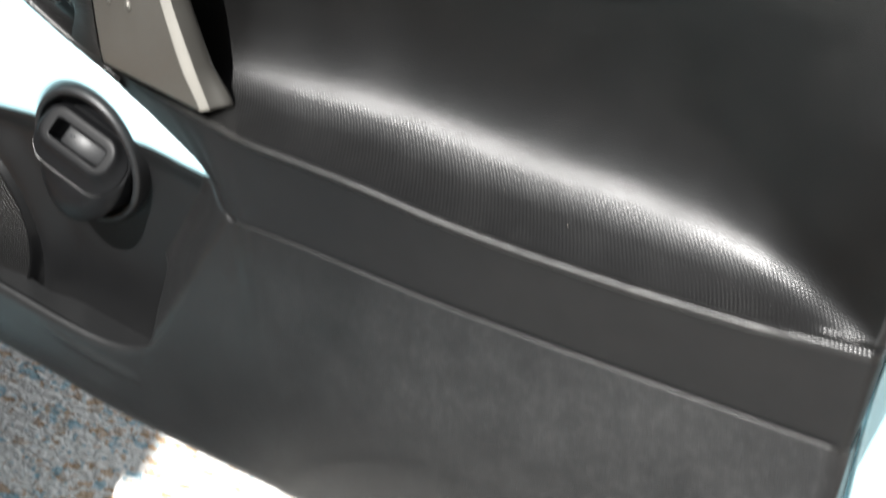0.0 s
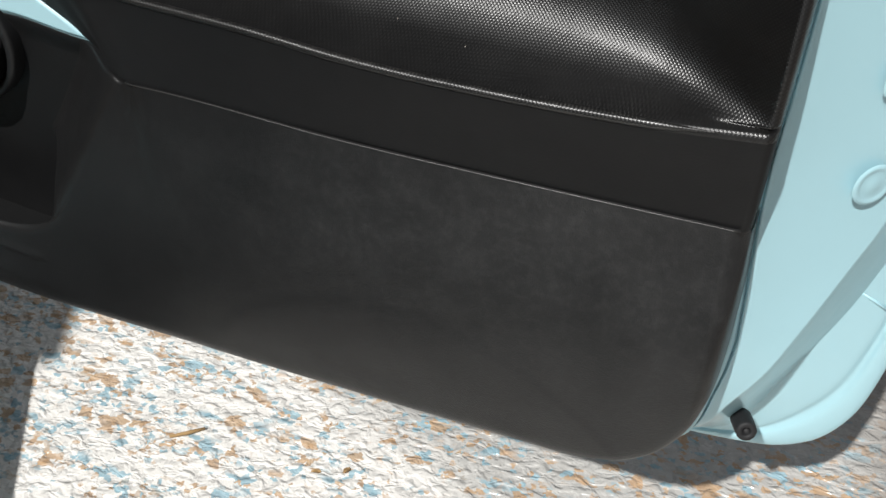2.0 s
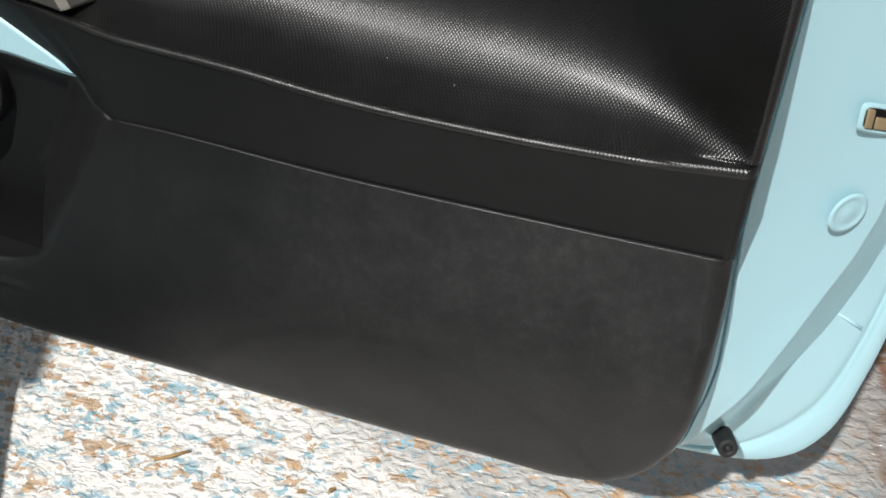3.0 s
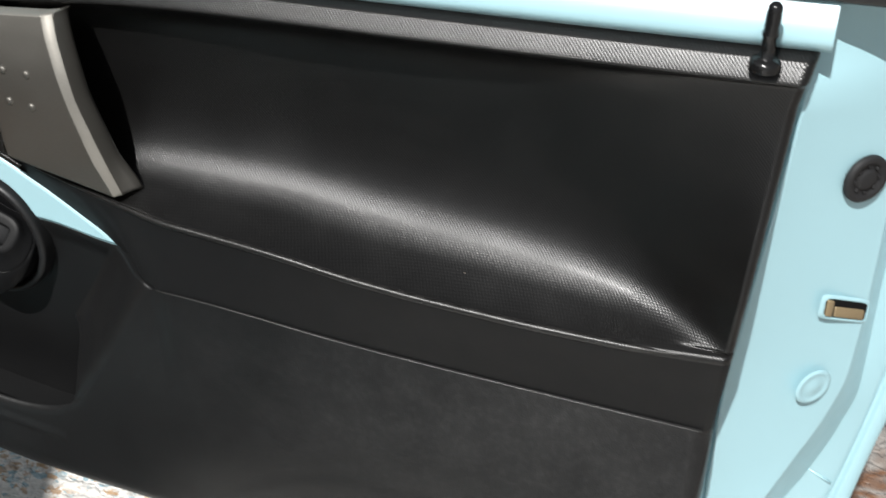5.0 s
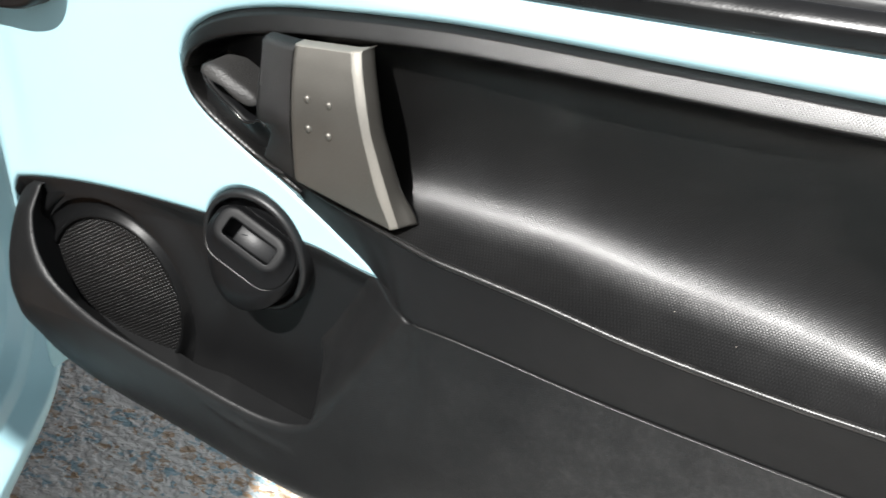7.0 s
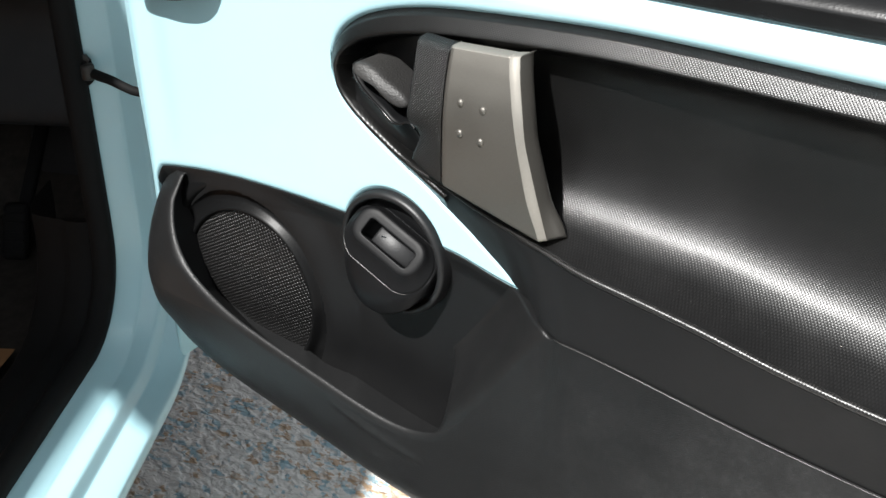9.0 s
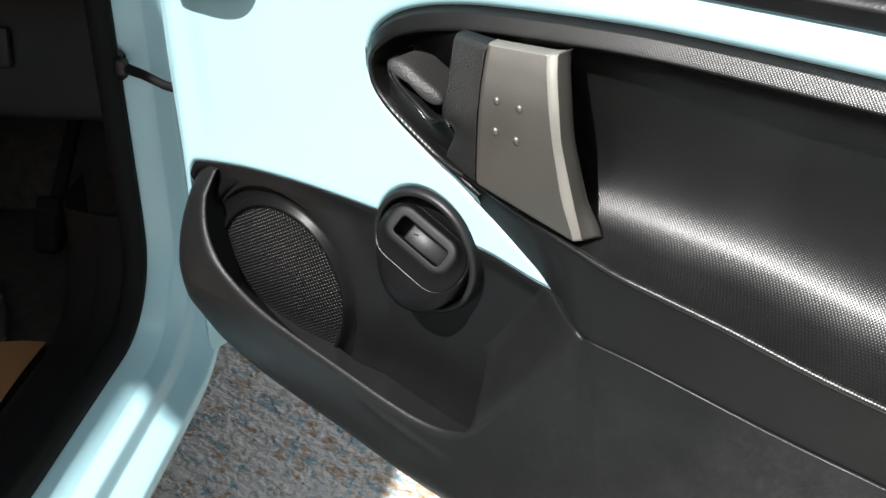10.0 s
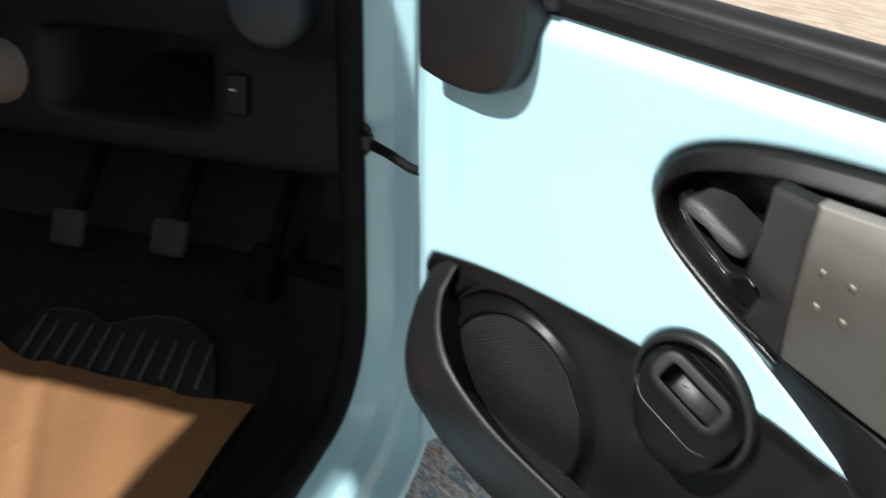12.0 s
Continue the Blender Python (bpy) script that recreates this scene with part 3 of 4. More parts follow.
        keep.append([math.hypot(x - SPK[0], q - SPK[2]) > 0.1065 for q in z] + [True])
    sheet("speaker_bay", rows, BAY, door, "satin black sunken speaker bay", keep=np.array(keep))


def speaker():
    r = 0.0835
    m = facing(*SPK, (0.06, -1, 0.06))
    prof = [(r - 0.001, 0.002), (r, 0.0050), (r + 0.0010, 0.0072), (r + 0.0028, 0.0085), (r + 0.0048, 0.0078), (r + 0.0080, 0.0045), (r + 0.0112, 0.0016), (r + 0.0175, 0.0004), (r + 0.0240, 0.0016),
            (r + 0.0262, 0.0040), (r + 0.0280, 0.0058), (r + 0.0305, 0.0066), (r + 0.0335, 0.0060), (r + 0.0370, 0.0042), (r + 0.042, 0.0012), (r + 0.047, -0.0035)]
    part("speaker_ring", lathe([tuple(q) for q in soften(prof, 2)], m, 96), RING, door, "glossy worn black speaker ring")
    dome = [(r * q, 0.010 * (1 - q * q) + 0.005) for q in np.linspace(1, 0, 16)]
    part("speaker_grille", lathe(dome, m, 80), GRILLE, door, "black punched metal speaker grille")


def window_switch():
    """The round switch pod: a drum with a tilted cap, whose raised middle holds the rocker in a deep slot."""
    s = POD_R / 0.060
    part("window_switch", lathe([(0.0515 * s, -0.012), (0.0525 * s, 0.0025), (0.0545 * s, 0.0052), (0.0580 * s, 0.0042), (0.0597 * s, 0.0010), (0.0600 * s, -0.030)], facing(POD_X, 0.0, POD_Z, (0, -1, 0)), 80), SMOOTH, door, "black round window switch pod")
    nrm, e1, e2 = Vector((0.231, -0.781, 0.581)), Vector((0.929, 0.0, -0.370)), Vector((0.289, 0.626, 0.726))
    mid = Vector((-0.1445, -0.0205, 0.594))

    def outline(a, w, h, r, cx, cy):
        """A point on a rounded rectangle, by its direction."""
        c, q = math.cos(a), math.sin(a)
        t = 0.0
        for _ in range(24):
            dx, dy = abs(t * c) - (w - r), abs(t * q) - (h - r)
            t -= math.hypot(max(dx, 0), max(dy, 0)) + min(max(dx, dy), 0) - r
        return Vector((t * c + cx, t * q + cy))
    n = 120
    angs = [2 * math.pi * k / n for k in range(n)]
    hub = Vector((0.0010, 0.0095))
    slot = [outline(a, 0.0262, 0.0083, 0.0030, *hub) for a in angs]
    lip = [outline(a, 0.0278, 0.0099, 0.0046, *hub) for a in angs]
    flat = [outline(a, 0.0375, 0.0172, 0.0150, 0.0000, 0.0105) for a in angs]
    cap = [outline(a, 0.0450, 0.0255, 0.0235, 0.0020, 0.0052) for a in angs]
    spot = lambda p, up: mid + e1 * p.x + e2 * p.y + nrm * up
    rows = [[spot(hub, -0.016)] * n] + [[spot(p, up) for p in slot] for up in (-0.016, -0.0020, -0.0008)]
    rows += [[spot(p.lerp(q, w), up) for p, q in zip(slot, lip)] for w, up in ((0.1, -0.0003), (0.4, 0.0), (1.0, 0.0))]
    rows += [[spot(p.lerp(q, w), up) for p, q in zip(lip, flat)] for w, up in ((0.4, 0.0), (0.75, -0.0002), (0.90, -0.0007), (1.0, -0.0016))]
    rows += [[spot(p.lerp(q, w), up) for p, q in zip(flat, cap)] for w, up in ((0.12, -0.0028), (0.30, -0.0044), (0.55, -0.0060), (0.8, -0.0073), (0.95, -0.0080), (1.0, -0.0086))]
    edge = rows[-1]
    base = []
    for q in edge:
        d = Vector((q.x - POD_X, 0, q.z - POD_Z))
        k = d.normalized() if d.length > 1e-6 else Vector((1, 0, 0))
        base.append(Vector((POD_X, -0.006 + 0.020 * k.z if k.z < 0 else -0.006 + 0.016 * k.z, POD_Z)) + k * (0.0512 * s + 0.0008 * max(0.0, k.z) + 0.0030 * min(0.0, k.z)))
    rows += [[q - nrm * 0.0004 for q in edge], [q + (q - spot(Vector((0.002, 0.0052)), -0.0086)) * 0.012 - nrm * 0.0006 for q in edge]]
    edge = rows[-1]
    for w in (0.12, 0.3, 0.5, 0.7, 0.85, 0.95, 1.0):
        rows.append([p.lerp(q, w) + Vector((0, -0.005, 0)) * math.sin(math.pi * w) * min(1.0, (q - p).length / 0.04) for p, q in zip(edge, base)])
    rows.append([Vector((q.x, q.y + 0.006, q.z + 0.0008 * (q.z - POD_Z) / 0.05)) for q in base])
    rows.append([Vector((mixed(POD_X, q.x, 1.03), 0.035, mixed(POD_Z, q.z, 1.05))) for q in base])
    sheet("switch_pod", [[tuple(q) for q in row] for row in rows], MATTE, door, wrap=True)
    # pale thread painted as the glint along the cap's crease
    tube("switch_crease", [tuple(Vector(q) + nrm * 0.0003) for q in edge[66:112]], [0.0006 * min(1.0, k / 6, (45 - k) / 14) + 0.0001 for k in range(46)], BEAD, door, n=8)
    # the rocker: a curved key that stands up in the middle of the slot
    m = facing(*(mid + e1 * hub.x + e2 * hub.y), nrm, e1)
    rows = []
    for a in np.linspace(0, 1, 26):
        x = -0.0145 + 0.0395 * a
        h = -0.0045 + 0.0062 * math.sin(math.pi * (0.10 + 0.80 * a)) - 0.0055 * a
        rows.append([tuple(m @ Vector((x, y * 0.0076, h - drop))) for y, drop in ((-1, 0.010), (-1, 0.0012), (-0.95, 0.0004), (-0.85, 0.0), (0, -0.0003), (0.85, 0.0), (0.95, 0.0004), (1, 0.0012), (1, 0.010))])
    first = [tuple(m @ Vector((-0.0150, y * 0.0076, -0.013))) for y in (-1, -1, -0.95, -0.85, 0, 0.85, 0.95, 1, 1)]
    sheet("switch_rocker", [first] + rows, SMOOTH, door, "black curved window rocker switch")
    part("rocker_mark", box(0.0045, 0.0009, 0.0005, 0.0, m @ pose(-0.0065, 0.002, -0.0004, 0, 0, 20)), DASH, door)


def pull_handle():
    y_of = spline([0.66, 0.675, 0.70, 0.735, 0.757, 0.780, 0.797, 0.806], [-0.0465, -0.0465, -0.0475, -0.0465, -0.0435, -0.0360, -0.0270, -0.0215])
    left = spline([0.67, 0.694, 0.730, 0.756, 0.780, 0.798, 0.806], [-0.0605, -0.0608, -0.0610, -0.0617, -0.0638, -0.0663, -0.0675])
    bevel = spline([0.66, 0.6746, 0.7017, 0.7255, 0.7483, 0.7697, 0.7862, 0.7996, 0.806], [0.0330, 0.0280, 0.0177, 0.0109, 0.0042, -0.0030, -0.0098, -0.0153, -0.0180])
    outer = spline([0.66, 0.6746, 0.7017, 0.7211, 0.7403, 0.7623, 0.7795, 0.8000, 0.806], [0.0375, 0.0325, 0.0240, 0.0175, 0.0110, 0.0050, -0.0014, -0.0095, -0.0120])
    rows = []
    us = list(np.linspace(0, 1, 26))
    for t in np.linspace(0, 1, 60):
        row = []
        for u in us:
            zb, zt = mixed(0.690, 0.6725, u), 0.7900 + 0.0035 * u
            z = mixed(zb, zt, t)
            x = mixed(float(left(z)), float(bevel(z)), u)
            y = float(y_of(z)) + 0.0035 * (1 - u) + 0.0015 * ss(0.04, 0.0, u)
            row.append((x, y, z))
        z = mixed(0.6725, 0.7935, t)
        xb, xo, yb = float(bevel(z)), float(outer(z)), float(y_of(z))
        foot = 0.006 * float(ss(0.700, 0.675, z))
        row += [(xb + 0.0002, yb + 0.0002, z), (xb + 0.0006, yb + 0.0007, z), (mixed(xb, xo, 0.5), yb + 0.0024, z), (xo - 0.0006, yb + 0.0042, z), (xo - 0.0001, yb + 0.0047, z), (xo + 0.0003, yb + 0.0060, z),
                (xo + 0.0012 + 0.5 * foot, yb + 0.013, z), (xo + 0.0018 + foot, yb + 0.0175, z), (xo + 0.0005 + foot, yb + 0.0205, z), (xo - 0.012, yb + 0.021, z - 0.010), (xo - 0.05, yb + 0.019, z - 0.014)]
        rows.append(row)
    edge0 = [(x, y + 0.0002, z + 0.0003) for x, y, z in rows[-1]]
    cap = [(x, y + 0.0020, z + 0.0015) for x, y, z in rows[-1]]
    cap2 = [(x, y + 0.012, z + 0.0017) for x, y, z in rows[-1]]
    rows.append(edge0)
    low = [(x, y + 0.016, z - 0.003) for x, y, z in rows[0]]
    grid = np.array([low] + rows + [cap, cap2])
    # bevel and top cap take the lighter copy that paints their gleam
    lit_edge = np.zeros(grid.shape[:2], bool)
    lit_edge[:, len(us) - 1:len(us) + 4] = True
    lit_edge[-3:, :len(us)] = True
    handle = sheet("pull_handle", grid, METAL, door, "champagne metallic pull handle with four studs", keep=~lit_edge)
    sheet("handle_edge", grid, EDGE, handle, "bevelled edge in a brighter copy of the handle paint, for its shine", keep=lit_edge)
    # grained strip that carries the plate over to the release recess, notched at its lower front corner
    rleft = spline([0.690, 0.7047, 0.7116, 0.721, 0.7266, 0.7300, 0.7350, 0.750, 0.7666, 0.782, 0.795, 0.800], [-0.0955, -0.0909, -0.0877, -0.0848, -0.0890, -0.0960, -0.0975, -0.0965, -0.0955, -0.0970, -0.1000, -0.1010])
    rows = []
    for t in np.linspace(0, 1, 80):
        row = []
        for u in np.linspace(0, 1, 14):
            zb, zt = mixed(0.700, 0.690, u), 0.7870
            z = mixed(zb, zt, t)
            x = mixed(float(rleft(z)), float(left(z)) - 0.0007, u)
            row.append((x, float(y_of(z)) + 0.0044 + 0.0046 * (1 - u) ** 1.5, z))
        x0, y0, z0 = row[0]
        row = [(x0 - 0.0030, 0.02, z0), (x0 - 0.0028, y0 + 0.013, z0), (x0 - 0.0024, y0 + 0.006, z0), (x0 - 0.0017, y0 + 0.0022, z0), (x0 - 0.0008, y0 + 0.0006, z0)] + row
        rows.append(row)
    cap = [(x, y + 0.0036, z + 0.0028) for x, y, z in rows[-1]]
    cap2 = [(x, y + 0.014, z + 0.004) for x, y, z in rows[-1]]
    low = [(x, y + 0.02, z - 0.012) for x, y, z in rows[0]]
    sheet("grip_strip", [low] + rows + [cap, cap2], GRIP, door, "black woven-grain strip")
    for x, z in ((-0.0452, 0.7572), (-0.0247, 0.7566), (-0.0436, 0.7355), (-0.0245, 0.7338)):
        u = (x - float(left(z))) / (float(bevel(z)) - float(left(z)))
        y = float(y_of(z)) + 0.0035 * (1 - u) + 0.0001
        part("handle_stud", lathe([(0.0033, -0.0005), (0.0031, 0.0005), (0.0024, 0.0014), (0.0013, 0.0019), (0, 0.0020)], facing(x, y, z, (0, -1, 0.15)), 18), METAL, door)


def release_lever():
    """A long, grainy paddle in the front of the cup, with the worn ledge under it."""
    ring = soften([(-0.1430, 0.7437), (-0.1540, 0.7474), (-0.1625, 0.7500), (-0.1660, 0.7545), (-0.1610, 0.7590), (-0.1479, 0.7578), (-0.1322, 0.7498), (-0.1190, 0.7440), (-0.1110, 0.7385), (-0.1090, 0.7334), (-0.1143, 0.7304), (-0.1254, 0.7333), (-0.1430, 0.7437)], 3)
    ring = ring[:-1]
    c = np.array((-0.1370, 0.7445))
    rows = []
    for grow, back in ((1.0, 0.030), (1.0, 0.0035), (0.985, 0.0018), (0.95, 0.0006), (0.88, 0.0), (0.75, 0.0), (0.6, 0.0), (0.45, 0.0), (0.3, 0.0), (0.15, 0.0), (0.0, 0.0)):
        row = []
        for x, z in ring:
            px, pz = c + (np.array((x, z)) - c) * grow
            v = (px - c[0]) * 0.42 + (pz - c[1]) * 0.91
            row.append((px, -0.0235 + 0.42 * v - 0.0035 * (1 - grow * grow) + back, pz))
        rows.append(row)
    sheet("release_lever", rows, GRAINY, door, "worn grainy black door release lever", wrap=True)
    line = [(-0.178, -0.008, 0.750), (-0.1715, -0.015, 0.7440), (-0.1642, -0.018, 0.7383), (-0.1480, -0.0225, 0.7312), (-0.1316, -0.026, 0.7250), (-0.1225, -0.027, 0.7188), (-0.1150, -0.027, 0.7185), (-0.1030, -0.029, 0.7255), (-0.0955, -0.031, 0.7215)]
    line = [tuple(q) for q in soften(line, 3)]
    tube("cup_rim", line, [0.0012 * min(1.0, 0.3 + k / 12) for k in range(len(line))], GLOSSY, door, "worn edge of the release cup", n=10)
    # the ledge between that line and the outer rim
    rows = []
    for x, y, z in line:
        low = float(crest_z(x)) + 0.004
        rows.append([(x, y + 0.030, z + 0.004), (x, y + 0.006, z + 0.0012), (x, y, z), (x, y + 0.0012, z - 0.0016), (x - 0.001, mixed(y, -0.002, 0.35), mixed(z, low, 0.35)), (x - 0.003, mixed(y, -0.002, 0.75), mixed(z, low, 0.7)), (x - 0.004, -0.002, low)])
    sheet("cup_ledge", rows, MATTE, door)


def shut_edge():
    """The rear edge of the door: a hem beside the trim, a slanting painted face, a deep step, a grooved channel and the folded outer flange."""
    u = np.array([-1.0, 0, 1, 2, 3, 4, 5, 6, 7, 8])
    along_u = lambda v: spline(u, v)
    gx, gz = along_u([0.365, 0.4330, 0.4440, 0.4500, 0.4530, 0.4535, 0.4537, 0.4550, 0.4610, 0.4790]), along_u([0.322, 0.3500, 0.3900, 0.4200, 0.4500, 0.4950, 0.5400, 0.5750, 0.6400, 0.8720])
    x1, y1, z1 = along_u([0.372, 0.4372, 0.4560, 0.4740, 0.4905, 0.5105, 0.5255, 0.5338, 0.5350, 0.5290]), along_u([0.014, 0.014, 0.015, 0.018, 0.026, 0.040, 0.050, 0.055, 0.056, 0.053]), along_u([0.318, 0.3478, 0.3780, 0.4080, 0.4450, 0.4920, 0.5300, 0.5700, 0.6350, 0.8720])
    x2, z2 = along_u([0.372, 0.450, 0.468, 0.482, 0.503, 0.524, 0.541, 0.548, 0.546, 0.540]), along_u([0.245, 0.262, 0.288, 0.320, 0.370, 0.423, 0.482, 0.525, 0.600, 0.872])
    x3, z3 = along_u([0.372, 0.446, 0.474, 0.504, 0.530, 0.546, 0.556, 0.563, 0.571, 0.568]), along_u([0.240, 0.247, 0.259, 0.287, 0.330, 0.392, 0.460, 0.520, 0.600, 0.872])
    x4, z4 = along_u([0.360, 0.425, 0.480, 0.517, 0.545, 0.559, 0.571, 0.581, 0.589, 0.588]), along_u([0.234, 0.2355, 0.2405, 0.258, 0.303, 0.370, 0.465, 0.530, 0.620, 0.872])
    rows = []
    for v in np.linspace(-1, 8, 190):
        g = np.array((float(gx(v)), 0.008, float(gz(v))))
        a = np.array((float(x1(v)), float(y1(v)), float(z1(v))))
        b = np.array((float(x2(v)), 0.100, float(z2(v))))
        c = np.array((float(x3(v)), 0.107, float(z3(v))))
        e = np.array((float(x4(v)), 0.109, float(z4(v))))
        off = lambda p, x, y, z=0.0: p + np.array((x, y, z))
        g[1] += 0.016 * float(ss(0.790, 0.808, g[2]))
        k = [off(g, -0.030, 0.012), off(g, -0.0075, 0.006), off(g, -0.0068, -0.004), off(g, -0.0050, -0.0075), off(g, -0.0022, -0.0068), off(g, -0.0006, -0.002), off(g, -0.0002, 0.004), off(g, 0.0004, 0.004), off(g, 0.0010, 0.0006)]
        k += [mixed(off(g, 0.001, 0.0006), a, w) for w in (0.10, 0.35, 0.65, 0.90)]
        k += [off(a, -0.0012, -0.0006), a, off(mixed(a, b, 0.03), 0.0006, 0), mixed(a, b, 0.12), mixed(a, b, 0.5), mixed(a, b, 0.90), mixed(a, b, 0.975), b, mixed(b, c, 0.06), mixed(b, c, 0.25), mixed(b, c, 0.6), mixed(b, c, 0.86),
              off(mixed(b, c, 0.95), 0, 0.0012), off(c, 0, 0.0018), off(mixed(c, e, 0.12), 0, 0.0010), off(mixed(c, e, 0.28), 0, -0.0014), off(mixed(c, e, 0.55), 0, -0.0020), off(mixed(c, e, 0.85), 0, -0.0012), off(e, 0, 0.0006), off(e, -0.0004, 0.004), off(e, -0.006, 0.012, 0.006), off(e, -0.03, 0.016, 0.02)]
        rows.append([tuple(q) for q in soften(k, 2)])
    sheet("shut_edge", rows, PAINT, door, "pale blue painted rear edge of the door with a deep step")
    nrm = (0.648, -0.762, 0.0)
    at = lambda x, z, up: Vector((x, 0.007 + 0.85 * (x - 0.478), z)) + Vector(nrm) * up
    m = facing(*at(0.5165, 0.7240, -0.0005), nrm)
    part("grommet", lathe([(0.0155, -0.001), (0.0155, 0.0016), (0.0142, 0.0030), (0.0112, 0.0030), (0.0102, 0.0012), (0.0075, 0.0010), (0.0062, 0.0026), (0.0045, 0.0032), (0, 0.0032)], m, 36), RUBBER, door, "round black rubber grommet")
    for k in range(8):
        part("grommet_lug", box(0.0022, 0.0028, 0.0014, 0.0004, m @ pose(0.0088 * math.cos(k * math.pi / 4), 0.0088 * math.sin(k * math.pi / 4), 0.0016, 0, 0, 45 * k)), RUBBER, door)
    # the latch opening: a pressed rim, a dark mouth and the plate inside it
        hole = []
    slide, up1 = Vector((0.72, 0.60, -0.36)), Vector((0.0, 0.0, 1.0))
    mid = at(0.5222, 0.6245, 0.0)
    for w, h, up in ((0.0225, 0.0100, -0.0008), (0.0205, 0.0085, 0.0006), (0.0197, 0.0078, 0.0008), (0.0190, 0.0072, 0.0002), (0.0187, 0.0069, -0.0040)):
        ring = []
        for q in range(48):
            t = 2 * math.pi * q / 48
            c, s = math.cos(t), math.sin(t)
            r = (abs(c / w) ** 7 + abs(s / h) ** 7) ** (-1 / 7)
            ring.append(tuple(mid + slide * r * c + up1 * r * s + Vector(nrm) * up))
        hole.append(ring)
    sheet("latch_rim", hole, PAINT, door, wrap=True)
    shear = Matrix(((slide.x, 0.0, nrm[0], mid.x), (slide.y, 0.0, nrm[1], mid.y), (slide.z, 1.0, 0.0, mid.z), (0, 0, 0, 1)))
    part("latch_mouth", box(0.0384, 0.0142, 0.0020, 0.0008, shear @ pose(0, 0, -0.0006)), SEAL, door, "black slot of the latch")
    part("latch_plate", box(0.0270, 0.0082, 0.0026, 0.0012, shear @ pose(0.0030, -0.0022, 0.0002)), BRASS, door, "dull yellow zinc latch plate")
    part("latch_plate", box(0.0060, 0.0128, 0.0026, 0.0010, shear @ pose(-0.0152, 0.0, 0.0004)), BRASS, door)
    m = facing(*at(0.5130, 0.5620, 0.0), nrm)
    part("pressed_disc", lathe([(0.0140, -0.0006), (0.0130, 0.0002), (0.0115, 0.0005), (0.0102, 0.0000), (0.0085, -0.0002), (0.005, 0.0002), (0.0028, 0.0006), (0, 0.0007)], m, 44), PAINT, door)
    m = facing(0.4668, 0.0500, 0.3205, (0.30, -0.90, 0.34))
    part("buffer", lathe([(0.0082, -0.014), (0.0082, 0.002), (0.0078, 0.008), (0.0071, 0.0092), (0.0040, 0.0092), (0.0030, 0.0080), (0.0026, 0.003), (0, 0.0028)], m, 30), RUBBER, door, "black rubber door buffer")
    tube("seam", [(0.5265, 0.1010, 0.4290), (0.5370, 0.1030, 0.4215), (0.5450, 0.1045, 0.4160)], 0.0012, PAINT, door)


def lock_pin():
    prof = [(0.0085, -0.003), (0.0085, 0.001), (0.0072, 0.0028), (0.0052, 0.0034), (0.0040, 0.004), (0.0038, 0.016), (0.0045, 0.0168), (0.0045, 0.0185), (0.0040, 0.0195), (0.0042, 0.030), (0.0036, 0.0335), (0.0020, 0.035), (0, 0.0352)]
    part("lock_pin", lathe(prof, pose(0.4505, -0.011, 0.8105, 4, 2, 0), 24), GLOSSY, door, "black plastic lock pin")


def belt():
    """Black sealing strips along the window sill, in front of and behind the slot."""
    def strip(name, prof, x0, x1, material, label=""):
        k = soften(prof, 2)
        rows = [[(x, y, z) for y, z in k] for x in np.linspace(x0, x1, 24)]
        sheet(name, rows, material, door, label)
    strip("inner_belt_seal", [(0.030, 0.835), (0.009, 0.840), (0.0060, 0.842), (0.0056, 0.846), (0.0052, 0.8525), (0.0056, 0.8545), (0.0085, 0.8585), (0.0125, 0.8620), (0.0155, 0.8635), (0.0185, 0.8635), (0.0205, 0.8615), (0.0215, 0.858), (0.023, 0.845)], -0.335, 0.61, GLOSSY, "black rubber window seal")
    strip("outer_belt_seal", [(0.026, 0.845), (0.028, 0.860), (0.030, 0.8665), (0.036, 0.8700), (0.044, 0.8710), (0.052, 0.8705), (0.060, 0.8685), (0.070, 0.855), (0.10, 0.84), (0.135, 0.82)], -0.335, 0.61, SMOOTH, "satin black outer belt strip")


def mirror_cover():
    """The rounded black cover plate in the front corner of the window."""
    out = [(-0.462, 0.98), (-0.4605, 0.771), (-0.458, 0.7685), (-0.430, 0.764), (-0.395, 0.764), (-0.365, 0.7705), (-0.347, 0.785), (-0.338, 0.806), (-0.334, 0.835), (-0.330, 0.98)]
    line = soften(out, 2)
    c = np.array((-0.40, 0.90))
    rows = []
    for grow, y in ((1.0, 0.012), (1.0, -0.016), (0.985, -0.0215), (0.955, -0.0235), (0.5, -0.025), (0.02, -0.0255)):
        rows.append([(c[0] + (x - c[0]) * grow, y, c[1] + (z - c[1]) * grow) for x, z in line])
    sheet("mirror_cover", rows, SMOOTH, door, "black plastic mirror cover plate")
    part("corner_seal", box(0.022, 0.03, 0.20, 0.006, pose(-0.325, 0.012, 0.9455, 0, 4, 0)), RUBBER, door)


